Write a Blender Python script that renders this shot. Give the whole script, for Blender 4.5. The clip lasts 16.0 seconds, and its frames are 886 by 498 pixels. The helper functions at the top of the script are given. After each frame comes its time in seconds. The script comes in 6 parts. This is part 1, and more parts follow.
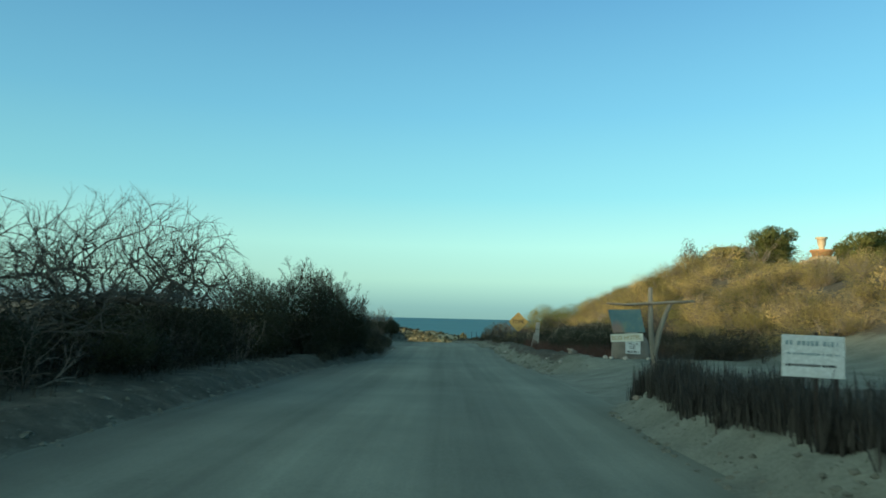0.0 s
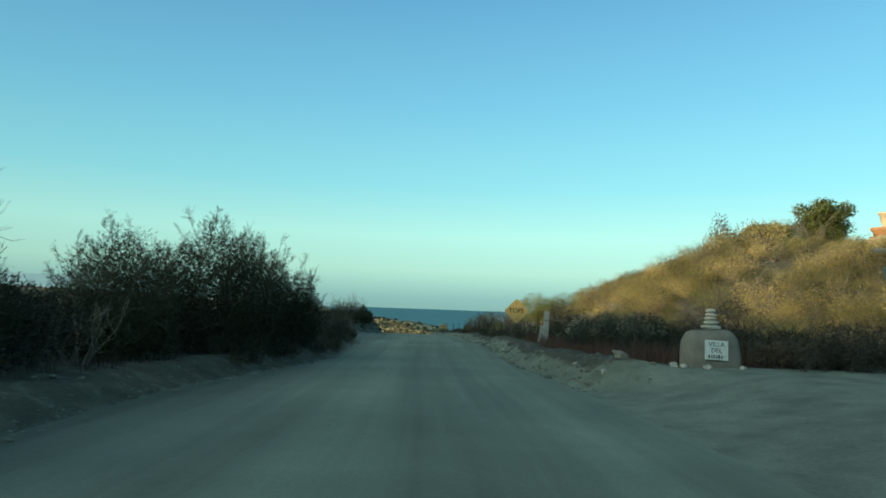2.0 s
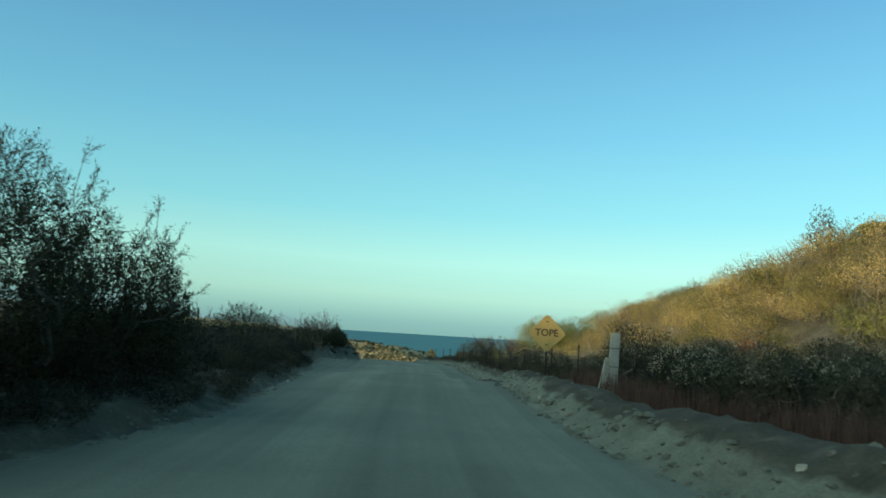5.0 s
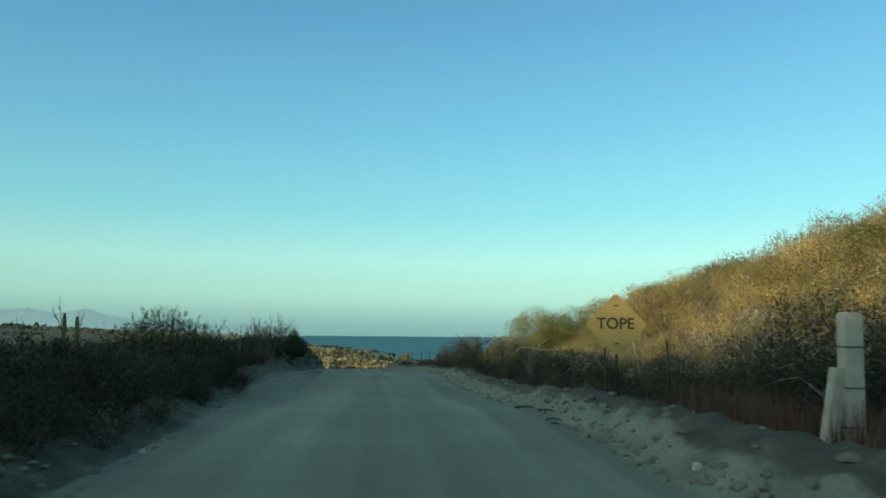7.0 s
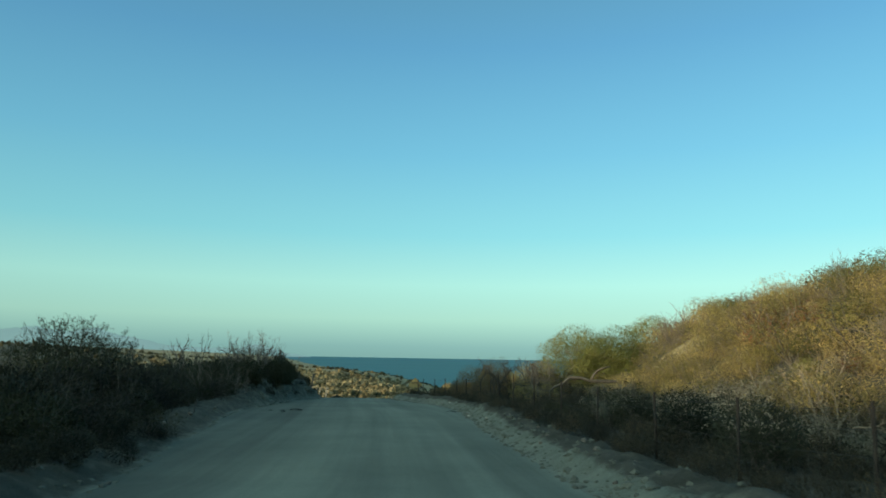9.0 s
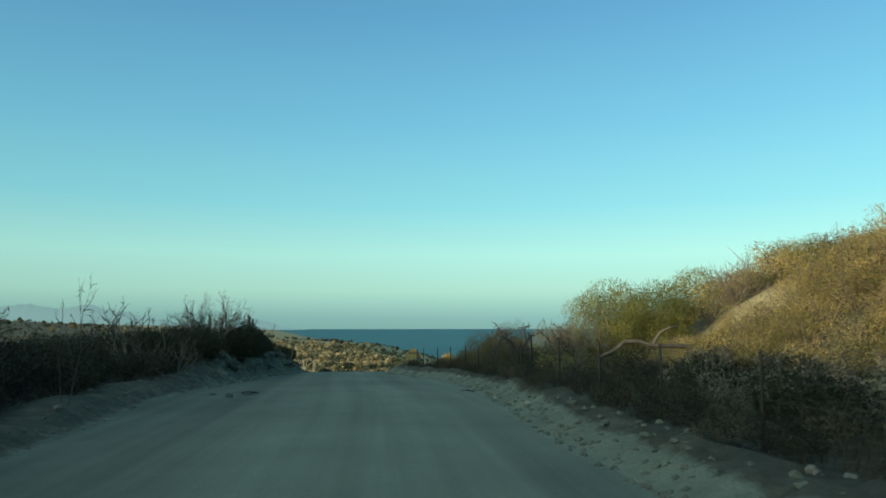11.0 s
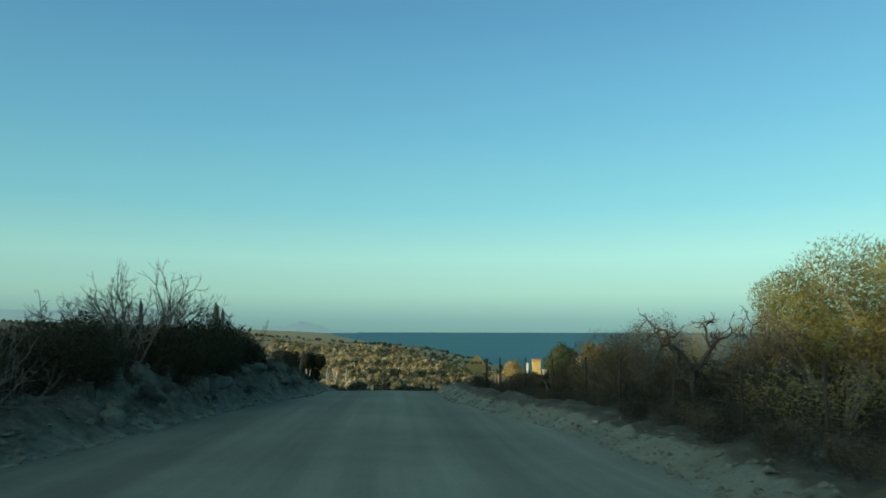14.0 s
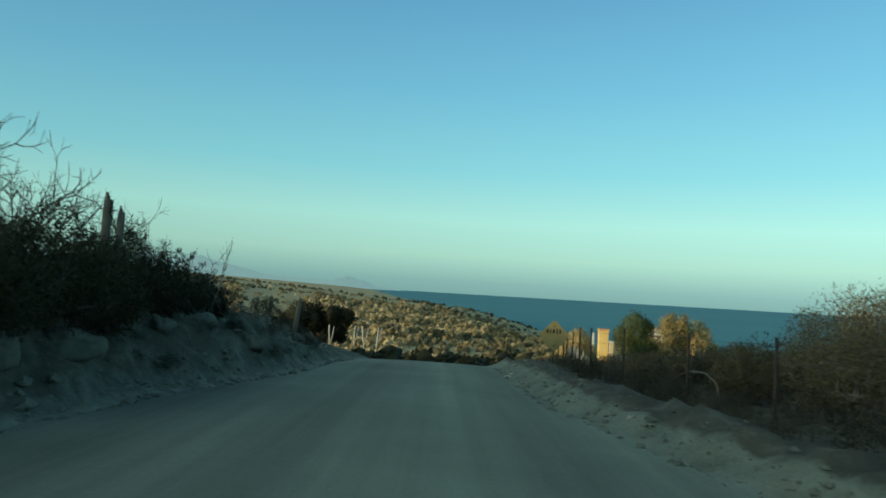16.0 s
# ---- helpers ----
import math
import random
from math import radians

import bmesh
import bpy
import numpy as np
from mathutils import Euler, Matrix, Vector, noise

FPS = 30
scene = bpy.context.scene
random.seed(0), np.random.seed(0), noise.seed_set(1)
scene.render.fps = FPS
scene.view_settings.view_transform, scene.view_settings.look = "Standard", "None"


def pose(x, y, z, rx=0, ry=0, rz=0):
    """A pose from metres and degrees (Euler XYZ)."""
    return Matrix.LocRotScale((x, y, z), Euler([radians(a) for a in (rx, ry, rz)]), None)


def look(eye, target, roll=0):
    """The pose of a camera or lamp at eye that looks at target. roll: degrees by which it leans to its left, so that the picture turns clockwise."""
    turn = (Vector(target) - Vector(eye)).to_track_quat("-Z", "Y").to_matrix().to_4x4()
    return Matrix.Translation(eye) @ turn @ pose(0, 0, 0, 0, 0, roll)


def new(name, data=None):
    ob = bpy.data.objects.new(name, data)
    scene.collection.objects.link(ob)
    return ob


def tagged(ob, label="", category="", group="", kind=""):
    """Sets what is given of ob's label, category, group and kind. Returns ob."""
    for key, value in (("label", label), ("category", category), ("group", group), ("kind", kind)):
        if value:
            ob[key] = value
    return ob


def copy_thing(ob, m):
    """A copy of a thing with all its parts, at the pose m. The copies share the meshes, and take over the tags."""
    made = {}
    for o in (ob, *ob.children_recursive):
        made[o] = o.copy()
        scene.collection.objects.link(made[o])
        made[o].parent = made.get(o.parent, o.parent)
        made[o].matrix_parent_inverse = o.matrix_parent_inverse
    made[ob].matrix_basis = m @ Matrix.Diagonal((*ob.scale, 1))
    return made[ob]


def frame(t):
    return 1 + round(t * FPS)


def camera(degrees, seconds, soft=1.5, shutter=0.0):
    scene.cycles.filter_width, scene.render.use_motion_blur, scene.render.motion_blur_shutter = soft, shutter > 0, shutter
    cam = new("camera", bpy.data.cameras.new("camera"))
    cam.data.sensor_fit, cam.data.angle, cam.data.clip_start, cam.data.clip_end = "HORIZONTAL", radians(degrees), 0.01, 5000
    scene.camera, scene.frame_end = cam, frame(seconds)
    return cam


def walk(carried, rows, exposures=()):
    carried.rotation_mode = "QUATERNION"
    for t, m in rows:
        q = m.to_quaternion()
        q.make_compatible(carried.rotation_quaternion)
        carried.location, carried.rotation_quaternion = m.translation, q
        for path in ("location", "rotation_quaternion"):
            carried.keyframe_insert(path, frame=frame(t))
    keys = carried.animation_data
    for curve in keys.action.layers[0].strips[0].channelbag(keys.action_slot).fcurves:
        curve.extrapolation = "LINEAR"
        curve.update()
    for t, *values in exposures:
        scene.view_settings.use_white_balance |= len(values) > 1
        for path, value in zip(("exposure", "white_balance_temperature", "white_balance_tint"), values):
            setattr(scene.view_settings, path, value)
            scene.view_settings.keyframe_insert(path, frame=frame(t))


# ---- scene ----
cam = camera(65.0, 16.0, soft=1.7, shutter=0.3)
PATH = [
    (0, (1.001, -1.615, 1.046), (0.935, 0.375, 1.237), 1.3),
    (0.5, (0.885, 0.673, 0.994), (0.833, 2.662, 1.192), 1.7),
    (1, (0.802, 2.962, 0.956), (0.762, 4.953, 1.147), 2.5),
    (1.5, (0.739, 4.998, 0.908), (0.715, 6.99, 1.087), 2.6),
    (2, (0.718, 6.897, 0.855), (0.712, 8.89, 1.021), 2.0),
    (2.5, (0.693, 8.708, 0.845), (0.701, 10.701, 1.006), 1.2),
    (3, (0.71, 10.751, 0.828), (0.716, 12.742, 1.013), 1.1),
    (3.5, (0.746, 12.543, 0.791), (0.74, 14.531, 1.007), 2.7),
    (4, (0.764, 14.19, 0.739), (0.754, 16.177, 0.972), 3.8),
    (4.2, (0.76, 14.989, 0.695), (0.749, 16.975, 0.933), 3.9),
    (6.3, (0.12, 23.394, 0.56), (0.235, 25.376, 0.801), 1.7),
    (6.5, (0.088, 24.41, 0.594), (0.204, 26.393, 0.827), 1.2),
    (7, (0.14, 26.57, 0.579), (0.263, 28.552, 0.822), 0.5),
    (7.5, (0.091, 28.801, 0.573), (0.23, 30.779, 0.836), 0.3),
    (8, (0.0, 31.1, 0.565), (0.125, 33.077, 0.84), 1.0),
    (8.5, (-0.032, 33.405, 0.593), (0.082, 35.381, 0.881), 1.1),
    (9, (0.08, 35.348, 0.677), (0.177, 37.323, 0.981), 1.0),
    (9.5, (0.128, 37.135, 0.72), (0.216, 39.109, 1.025), 1.1),
    (9.7, (0.093, 37.903, 0.761), (0.175, 39.882, 1.043), 1.3),
    (11.8, (-0.009, 46.106, 0.162), (0.124, 48.09, 0.379), -0.7),
    (12, (-0.035, 46.964, 0.175), (0.092, 48.946, 0.411), -0.2),
    (12.5, (-0.166, 49.626, 0.122), (-0.086, 51.604, 0.409), 0.9),
    (13, (-0.265, 52.17, 0.143), (-0.238, 54.147, 0.444), 0.5),
    (13.5, (-0.375, 54.446, 0.12), (-0.39, 56.427, 0.399), -0.1),
    (14, (-0.474, 56.69, 0.15), (-0.497, 58.676, 0.381), 0.1),
    (14.5, (-0.62, 59.167, 0.104), (-0.644, 61.157, 0.296), 0.6),
    (15, (-0.827, 61.749, 0.023), (-0.882, 63.742, 0.184), 2.0),
    (15.5, (-1.165, 64.39, -0.105), (-1.269, 66.383, 0.035), 2.8),
    (16, (-1.377, 66.808, -0.246), (-1.532, 68.798, -0.128), 3.3),
]
walk(cam, [(t, look(eye, target, roll)) for t, eye, target, roll in PATH], [(0, 0.09), (4, 0.09), (7, 0.0), (9.5, -0.06), (12, -0.06), (13.2, -0.18), (14.0, -0.2), (14.5, -0.03), (16, -0.13)])

# ---- world and sun ----
SUN_FROM = Vector((-0.84, -0.52, 0.105)).normalized()   # low evening sun, over the hills behind on the left
world = bpy.data.worlds.new("evening_sky")
scene.world = world
world.use_nodes = True
wn, wl = world.node_tree.nodes, world.node_tree.links
wn.clear()
w_out, w_bg = wn.new("ShaderNodeOutputWorld"), wn.new("ShaderNodeBackground")
w_sky, w_mix = wn.new("ShaderNodeTexSky"), wn.new("ShaderNodeMix")
w_sky.sky_type, w_sky.sun_disc = "NISHITA", False
w_sky.sun_elevation, w_sky.sun_rotation = math.asin(SUN_FROM.z), math.atan2(SUN_FROM.x, SUN_FROM.y)
w_tex, w_sep, w_ramp = wn.new("ShaderNodeTexCoord"), wn.new("ShaderNodeSeparateXYZ"), wn.new("ShaderNodeValToRGB")
wl.new(w_tex.outputs["Generated"], w_sep.inputs[0])
wl.new(w_sep.outputs["Z"], w_ramp.inputs[0])
SKY = [(0.0, (0.25, 0.50, 0.47)), (0.012, (0.27, 0.545, 0.515)), (0.05, (0.455, 0.84, 0.70)), (0.10, (0.475, 0.955, 0.85)),
       (0.17, (0.30, 0.80, 0.88)), (0.28, (0.20, 0.61, 0.83)), (0.42, (0.13, 0.42, 0.68)), (0.60, (0.10, 0.28, 0.39)), (1.0, (0.05, 0.12, 0.155))]
el = w_ramp.color_ramp.elements
while len(el) < len(SKY):
    el.new(0.5)
for e, (at, rgb) in zip(el, SKY):
    e.position, e.color = at, (*rgb, 1)
w_mul = wn.new("ShaderNodeVectorMath")
w_mul.operation = "SCALE"
w_mul.inputs["Scale"].default_value = 0.10
wl.new(w_sky.outputs[0], w_mul.inputs[0])
w_mix.data_type = "RGBA"
w_mix.inputs["Factor"].default_value = 0.10
wl.new(w_ramp.outputs[0], w_mix.inputs["A"])
wl.new(w_mul.outputs[0], w_mix.inputs["B"])
# the sky warms and brightens towards the low sun
w_dot, w_side, w_warm = wn.new("ShaderNodeVectorMath"), wn.new("ShaderNodeValToRGB"), wn.new("ShaderNodeMix")
w_dot.operation = "DOT_PRODUCT"
w_dot.inputs[1].default_value = SUN_FROM
wl.new(w_tex.outputs["Generated"], w_dot.inputs[0])
w_side.color_ramp.elements[0].position, w_side.color_ramp.elements[1].position = 0.3, 1.0
w_side.color_ramp.interpolation = "EASE"
wl.new(w_dot.outputs["Value"], w_side.inputs[0])
w_warm.data_type = "RGBA"
w_warm.inputs["B"].default_value = (1.45, 1.9, 1.6, 1)
wl.new(w_side.outputs[0], w_warm.inputs["Factor"])
w_east = wn.new("ShaderNodeMath")
w_east.operation = "MULTIPLY_ADD"
w_east.inputs[1].default_value, w_east.inputs[2].default_value = 0.3, 1.0
wl.new(w_sep.outputs["X"], w_east.inputs[0])
w_gain = wn.new("ShaderNodeVectorMath")
w_gain.operation = "SCALE"
wl.new(w_mix.outputs["Result"], w_gain.inputs[0])
wl.new(w_east.outputs[0], w_gain.inputs["Scale"])
wl.new(w_gain.outputs[0], w_warm.inputs["A"])
wl.new(w_warm.outputs["Result"], w_bg.inputs[0])
w_bg.inputs[1].default_value = 1.0
wl.new(w_bg.outputs[0], w_out.inputs[0])

sun = new("sun", bpy.data.lights.new("sun", "SUN"))
sun.data.energy, sun.data.angle, sun.data.color = 5.0, radians(0.6), (1.0, 0.80, 0.47)
sun.matrix_world = look(SUN_FROM * 60, (0, 0, 0))


# ---- materials ----
def shader(name, rough=0.8, metal=0.0):
    m = bpy.data.materials.new(name)
    m.use_nodes = True
    b = m.node_tree.nodes["Principled BSDF"]
    b.inputs["Roughness"].default_value, b.inputs["Metallic"].default_value = rough, metal
    b.inputs["Specular IOR Level"].default_value = 0.25
    return m, m.node_tree.nodes, m.node_tree.links, b


def noise_tex(n, l, scale, detail=6, stretch=(1, 1, 1), uv=None, rough=0.6):
    co, mp, tx = n.new("ShaderNodeTexCoord"), n.new("ShaderNodeMapping"), n.new("ShaderNodeTexNoise")
    mp.inputs["Scale"].default_value = stretch
    l.new(co.outputs["UV" if uv else "Object"], mp.inputs[0])
    l.new(mp.outputs[0], tx.inputs["Vector"])
    tx.inputs["Scale"].default_value, tx.inputs["Detail"].default_value, tx.inputs["Roughness"].default_value = scale, detail, rough
    return tx.outputs["Fac"]


def ramp(n, l, fac, stops):
    r = n.new("ShaderNodeValToRGB")
    e = r.color_ramp.elements
    while len(e) < len(stops):
        e.new(0.5)
    for k, (at, rgb) in zip(e, stops):
        k.position, k.color = at, (*rgb, 1)
    l.new(fac, r.inputs[0])
    return r.outputs[0]


def blend(n, l, fac, a, b, kind="MIX"):
    x = n.new("ShaderNodeMix")
    x.data_type, x.blend_type = "RGBA", kind
    for key, v in (("Factor", fac), ("A", a), ("B", b)):
        if isinstance(v, (int, float)):
            x.inputs[key].default_value = v
        elif isinstance(v, tuple):
            x.inputs[key].default_value = (*v, 1)
        else:
            l.new(v, x.inputs[key])
    return x.outputs["Result"]


def bump(n, l, b, fac, strength, dist):
    k = n.new("ShaderNodeBump")
    k.inputs["Strength"].default_value, k.inputs["Distance"].default_value = strength, dist
    l.new(fac, k.inputs["Height"])
    l.new(k.outputs[0], b.inputs["Normal"])


def rough_surface(name, low, high, scale=3.0, fine=40.0, rough=0.85, bump_d=0.01, metal=0.0, stretch=(1, 1, 1), speck=0.22):
    """A plain material with a broad and a fine variation and a little relief."""
    m, n, l, b = shader(name, rough, metal)
    big, small = noise_tex(n, l, scale, 5, stretch), noise_tex(n, l, fine, 4, stretch)
    col = ramp(n, l, big, [(0.3, low), (0.7, high)])
    grain = ramp(n, l, small, [(0.25, (1 - speck, 1 - speck, 1 - speck)), (0.75, (1 + speck * 0.6, 1 + speck * 0.6, 1 + speck * 0.6))])
    l.new(blend(n, l, 1.0, col, grain, "MULTIPLY"), b.inputs["Base Color"])
    bump(n, l, b, small, 0.6, bump_d)
    return m


def leafy(name, dark, mid, light, rough=0.65, tone_key=""):
    """Foliage: each leaf its own shade, each plant its own tone; in joined sheets the tone is kept in the mesh, plant by plant."""
    m, n, l, b = shader(name, rough)
    geo, info = n.new("ShaderNodeNewGeometry"), n.new("ShaderNodeObjectInfo")
    own = info.outputs["Random"]
    if tone_key:
        at = n.new("ShaderNodeAttribute")
        at.attribute_name = tone_key
        own = at.outputs["Fac"]
    pick = n.new("ShaderNodeMix")
    pick.inputs["Factor"].default_value = 0.6 if tone_key else 0.45
    l.new(geo.outputs["Random Per Island"], pick.inputs["A"])
    l.new(own, pick.inputs["B"])
    col = ramp(n, l, pick.outputs["Result"], [(0.1, dark), (0.5, mid), (0.9, light)])
    tone = ramp(n, l, own, [(0.0, (0.46, 0.52, 0.48)), (0.5, (0.95, 0.93, 0.88)), (1.0, (1.36, 1.24, 1.1))] if tone_key else [(0.0, (0.76, 0.8, 0.76)), (1.0, (1.2, 1.1, 1.0))])
    patch = ramp(n, l, noise_tex(n, l, 0.9, 3), [(0.3, (0.82, 0.82, 0.8)), (0.7, (1.13, 1.1, 1.08))])
    l.new(blend(n, l, 1.0, blend(n, l, 1.0, col, tone, "MULTIPLY"), patch, "MULTIPLY"), b.inputs["Base Color"])
    thin = n.new("ShaderNodeBsdfTranslucent")
    l.new(blend(n, l, 1.0, col, tone, "MULTIPLY"), thin.inputs["Color"])
    both = n.new("ShaderNodeMixShader")
    both.inputs[0].default_value = 0.32
    l.new(b.outputs[0], both.inputs[1])
    l.new(thin.outputs[0], both.inputs[2])
    l.new(both.outputs[0], n["Material Output"].inputs["Surface"])
    return m


def make_road():
    m, n, l, b = shader("packed_sand_road", 0.95)
    broad = noise_tex(n, l, 0.35, 5)
    tracks = noise_tex(n, l, 1.0, 4, (0.8, 0.018, 1), uv=True)
    lanes = noise_tex(n, l, 1.0, 3, (5.0, 0.05, 1), uv=True)
    fine = noise_tex(n, l, 25, 6)
    col = ramp(n, l, broad, [(0.3, (0.132, 0.15, 0.124)), (0.7, (0.187, 0.208, 0.171))])
    col = blend(n, l, 1.0, col, ramp(n, l, tracks, [(0.36, (0.74, 0.74, 0.74)), (0.62, (1.18, 1.18, 1.18))]), "MULTIPLY")
    col = blend(n, l, 1.0, col, ramp(n, l, lanes, [(0.3, (0.965, 0.965, 0.965)), (0.7, (1.035, 1.035, 1.035))]), "MULTIPLY")
    col = blend(n, l, 1.0, col, ramp(n, l, fine, [(0.3, (0.88, 0.88, 0.88)), (0.7, (1.1, 1.1, 1.1))]), "MULTIPLY")
    # shade towards the left edge painted into the road colour, with a ragged border
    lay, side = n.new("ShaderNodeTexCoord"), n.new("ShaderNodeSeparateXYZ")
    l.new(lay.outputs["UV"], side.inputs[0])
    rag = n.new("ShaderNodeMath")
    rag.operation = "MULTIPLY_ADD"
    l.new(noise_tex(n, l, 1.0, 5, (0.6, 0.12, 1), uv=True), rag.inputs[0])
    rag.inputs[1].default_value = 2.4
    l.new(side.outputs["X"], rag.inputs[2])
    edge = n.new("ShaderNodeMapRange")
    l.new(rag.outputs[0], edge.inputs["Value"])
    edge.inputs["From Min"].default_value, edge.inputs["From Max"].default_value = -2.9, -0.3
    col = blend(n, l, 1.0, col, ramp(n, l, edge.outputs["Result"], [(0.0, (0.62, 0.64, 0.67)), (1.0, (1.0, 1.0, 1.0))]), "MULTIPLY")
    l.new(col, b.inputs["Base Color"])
    bump(n, l, b, blend(n, l, 0.5, fine, lanes), 0.5, 0.03)
    return m


def make_ground():
    """Sand near the road, dry litter and scrub soil further off."""
    m, n, l, b = shader("sandy_ground", 0.95)
    sand = ramp(n, l, noise_tex(n, l, 1.3, 7), [(0.3, (0.112, 0.122, 0.1)), (0.7, (0.208, 0.226, 0.186))])
    litter = ramp(n, l, noise_tex(n, l, 2.2, 7), [(0.3, (0.045, 0.043, 0.034)), (0.55, (0.078, 0.073, 0.057)), (0.75, (0.14, 0.13, 0.1))])
    # besides real litter, this attribute carries shade painted along the left verge
    at = n.new("ShaderNodeAttribute")
    at.attribute_name = "litter"
    edge = n.new("ShaderNodeMath")
    edge.operation = "MULTIPLY_ADD"
    l.new(noise_tex(n, l, 3.0, 5), edge.inputs[0])
    edge.inputs[1].default_value = 0.8
    l.new(at.outputs["Fac"], edge.inputs[2])
    cut = ramp(n, l, edge.outputs[0], [(0.62, (0, 0, 0)), (0.92, (1, 1, 1))])
    col = blend(n, l, cut, sand, litter)
    earth = n.new("ShaderNodeAttribute")
    earth.attribute_name = "earth"
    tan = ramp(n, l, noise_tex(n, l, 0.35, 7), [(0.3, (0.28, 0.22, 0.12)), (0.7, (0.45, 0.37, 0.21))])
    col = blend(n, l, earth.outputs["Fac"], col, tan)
    grain = noise_tex(n, l, 22, 8)
    col = blend(n, l, 1.0, col, ramp(n, l, grain, [(0.3, (0.78, 0.78, 0.78)), (0.7, (1.15, 1.15, 1.15))]), "MULTIPLY")
    l.new(col, b.inputs["Base Color"])
    bump(n, l, b, blend(n, l, 0.5, grain, noise_tex(n, l, 4, 8)), 0.8, 0.06)
    return m


def make_sea():
    m, n, l, b = shader("sea_water", 0.55)
    b.inputs["Specular IOR Level"].default_value = 0.08
    col = ramp(n, l, noise_tex(n, l, 0.004, 5, (0.35, 1, 1)), [(0.3, (0.036, 0.135, 0.168)), (0.7, (0.045, 0.158, 0.188))])
    l.new(col, b.inputs["Base Color"])
    bump(n, l, b, noise_tex(n, l, 0.12, 4, (1, 0.4, 1)), 0.5, 0.5)
    return m


ROAD, GROUND, SEA = make_road(), make_ground(), make_sea()


def make_haze():
    """Mountains so far off that the evening haze before them outshines them."""
    m, n, l, b = shader("hazy_far_hills", 1.0)
    tone = noise_tex(n, l, 0.004, 5)
    l.new(ramp(n, l, tone, [(0.3, (0.015, 0.025, 0.03)), (0.7, (0.025, 0.035, 0.04))]), b.inputs["Base Color"])
    l.new(ramp(n, l, tone, [(0.3, (0.19, 0.35, 0.345)), (0.7, (0.205, 0.37, 0.36))]), b.inputs["Emission Color"])
    b.inputs["Emission Strength"].default_value = 1.0
    return m


HAZE = make_haze()
BARK = rough_surface("grey_bark", (0.10, 0.085, 0.07), (0.2, 0.17, 0.14), 4, 30, 0.9, 0.01)
TWIG = rough_surface("pale_dry_twigs", (0.16, 0.135, 0.105), (0.27, 0.23, 0.18), 3, 20, 0.9, 0.005)
DARKTWIG = rough_surface("dark_dry_twigs", (0.05, 0.045, 0.038), (0.10, 0.088, 0.072), 3, 20, 0.9, 0.005)
# dark green, deepened further with the shade of the left verge
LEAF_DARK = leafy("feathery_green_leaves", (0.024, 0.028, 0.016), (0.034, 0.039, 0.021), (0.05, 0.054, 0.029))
LEAF_GREEN = leafy("olive_green_leaves", (0.15, 0.16, 0.05), (0.2, 0.21, 0.068), (0.26, 0.265, 0.1))
LEAF_DRY = leafy("dry_golden_leaves", (0.225, 0.185, 0.085), (0.32, 0.265, 0.125), (0.41, 0.35, 0.19))
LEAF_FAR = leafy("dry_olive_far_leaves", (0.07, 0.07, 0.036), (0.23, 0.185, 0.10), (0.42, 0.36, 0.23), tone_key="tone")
# brown-olive with the shade of the valley and far left land mixed in
LEAF_FAR_SHADED = leafy("shaded_brown_olive_far_leaves", (0.035, 0.036, 0.02), (0.075, 0.068, 0.036), (0.15, 0.13, 0.07), tone_key="tone")
LEAF_DEEP = leafy("deep_green_leaves", (0.08, 0.1, 0.033), (0.14, 0.16, 0.05), (0.23, 0.235, 0.085))
SCRUB_GOLD = leafy("golden_scrub_leaves", (0.31, 0.25, 0.105), (0.42, 0.335, 0.14), (0.51, 0.42, 0.205), tone_key="tone")
SCRUB_OLIVE = leafy("olive_scrub_leaves", (0.11, 0.115, 0.04), (0.18, 0.175, 0.062), (0.27, 0.245, 0.095), tone_key="tone")
# left thicket: its shade is put into the leaf colour
SCRUB_SHADED = leafy("shaded_scrub_leaves", (0.02, 0.023, 0.015), (0.031, 0.034, 0.022), (0.05, 0.05, 0.034), tone_key="tone")
# brush below the shade line: the shade is part of this leaf colour
SCRUB_GREY_SHADED = leafy("shaded_grey_scrub_leaves", (0.036, 0.033, 0.025), (0.066, 0.058, 0.042), (0.11, 0.094, 0.068), tone_key="tone")
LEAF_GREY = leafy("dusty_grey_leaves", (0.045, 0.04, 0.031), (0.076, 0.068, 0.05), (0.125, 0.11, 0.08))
# brown leaves deepened for brush standing in shade
LEAF_BROWN = leafy("brown_dry_leaves", (0.08, 0.064, 0.037), (0.125, 0.1, 0.057), (0.19, 0.152, 0.09))
# grey leaves darkened for the left verge, shade included in the colour
LEAF_SHADED = leafy("shaded_grey_leaves", (0.022, 0.022, 0.018), (0.033, 0.032, 0.026), (0.05, 0.047, 0.038))
# sage green darkened to stand in for shade on the flowering bushes
LEAF_SAGE_SHADED = leafy("shaded_sage_leaves", (0.034, 0.038, 0.028), (0.06, 0.065, 0.048), (0.095, 0.1, 0.074))
LEAF_RED = leafy("rusty_dry_leaves", (0.16, 0.07, 0.04), (0.24, 0.11, 0.06), (0.3, 0.16, 0.085))
FLOWER = leafy("pale_papery_flowers", (0.2, 0.185, 0.15), (0.28, 0.26, 0.21), (0.38, 0.35, 0.29))
STALK = leafy("brown_dry_stalks", (0.05, 0.046, 0.044), (0.09, 0.082, 0.077), (0.165, 0.15, 0.138))
DRYGRASS = leafy("thin_dry_grass", (0.024, 0.023, 0.018), (0.04, 0.037, 0.029), (0.07, 0.063, 0.05))
REDGRASS = leafy("reddish_dry_grass", (0.09, 0.05, 0.045), (0.14, 0.08, 0.07), (0.2, 0.13, 0.1))
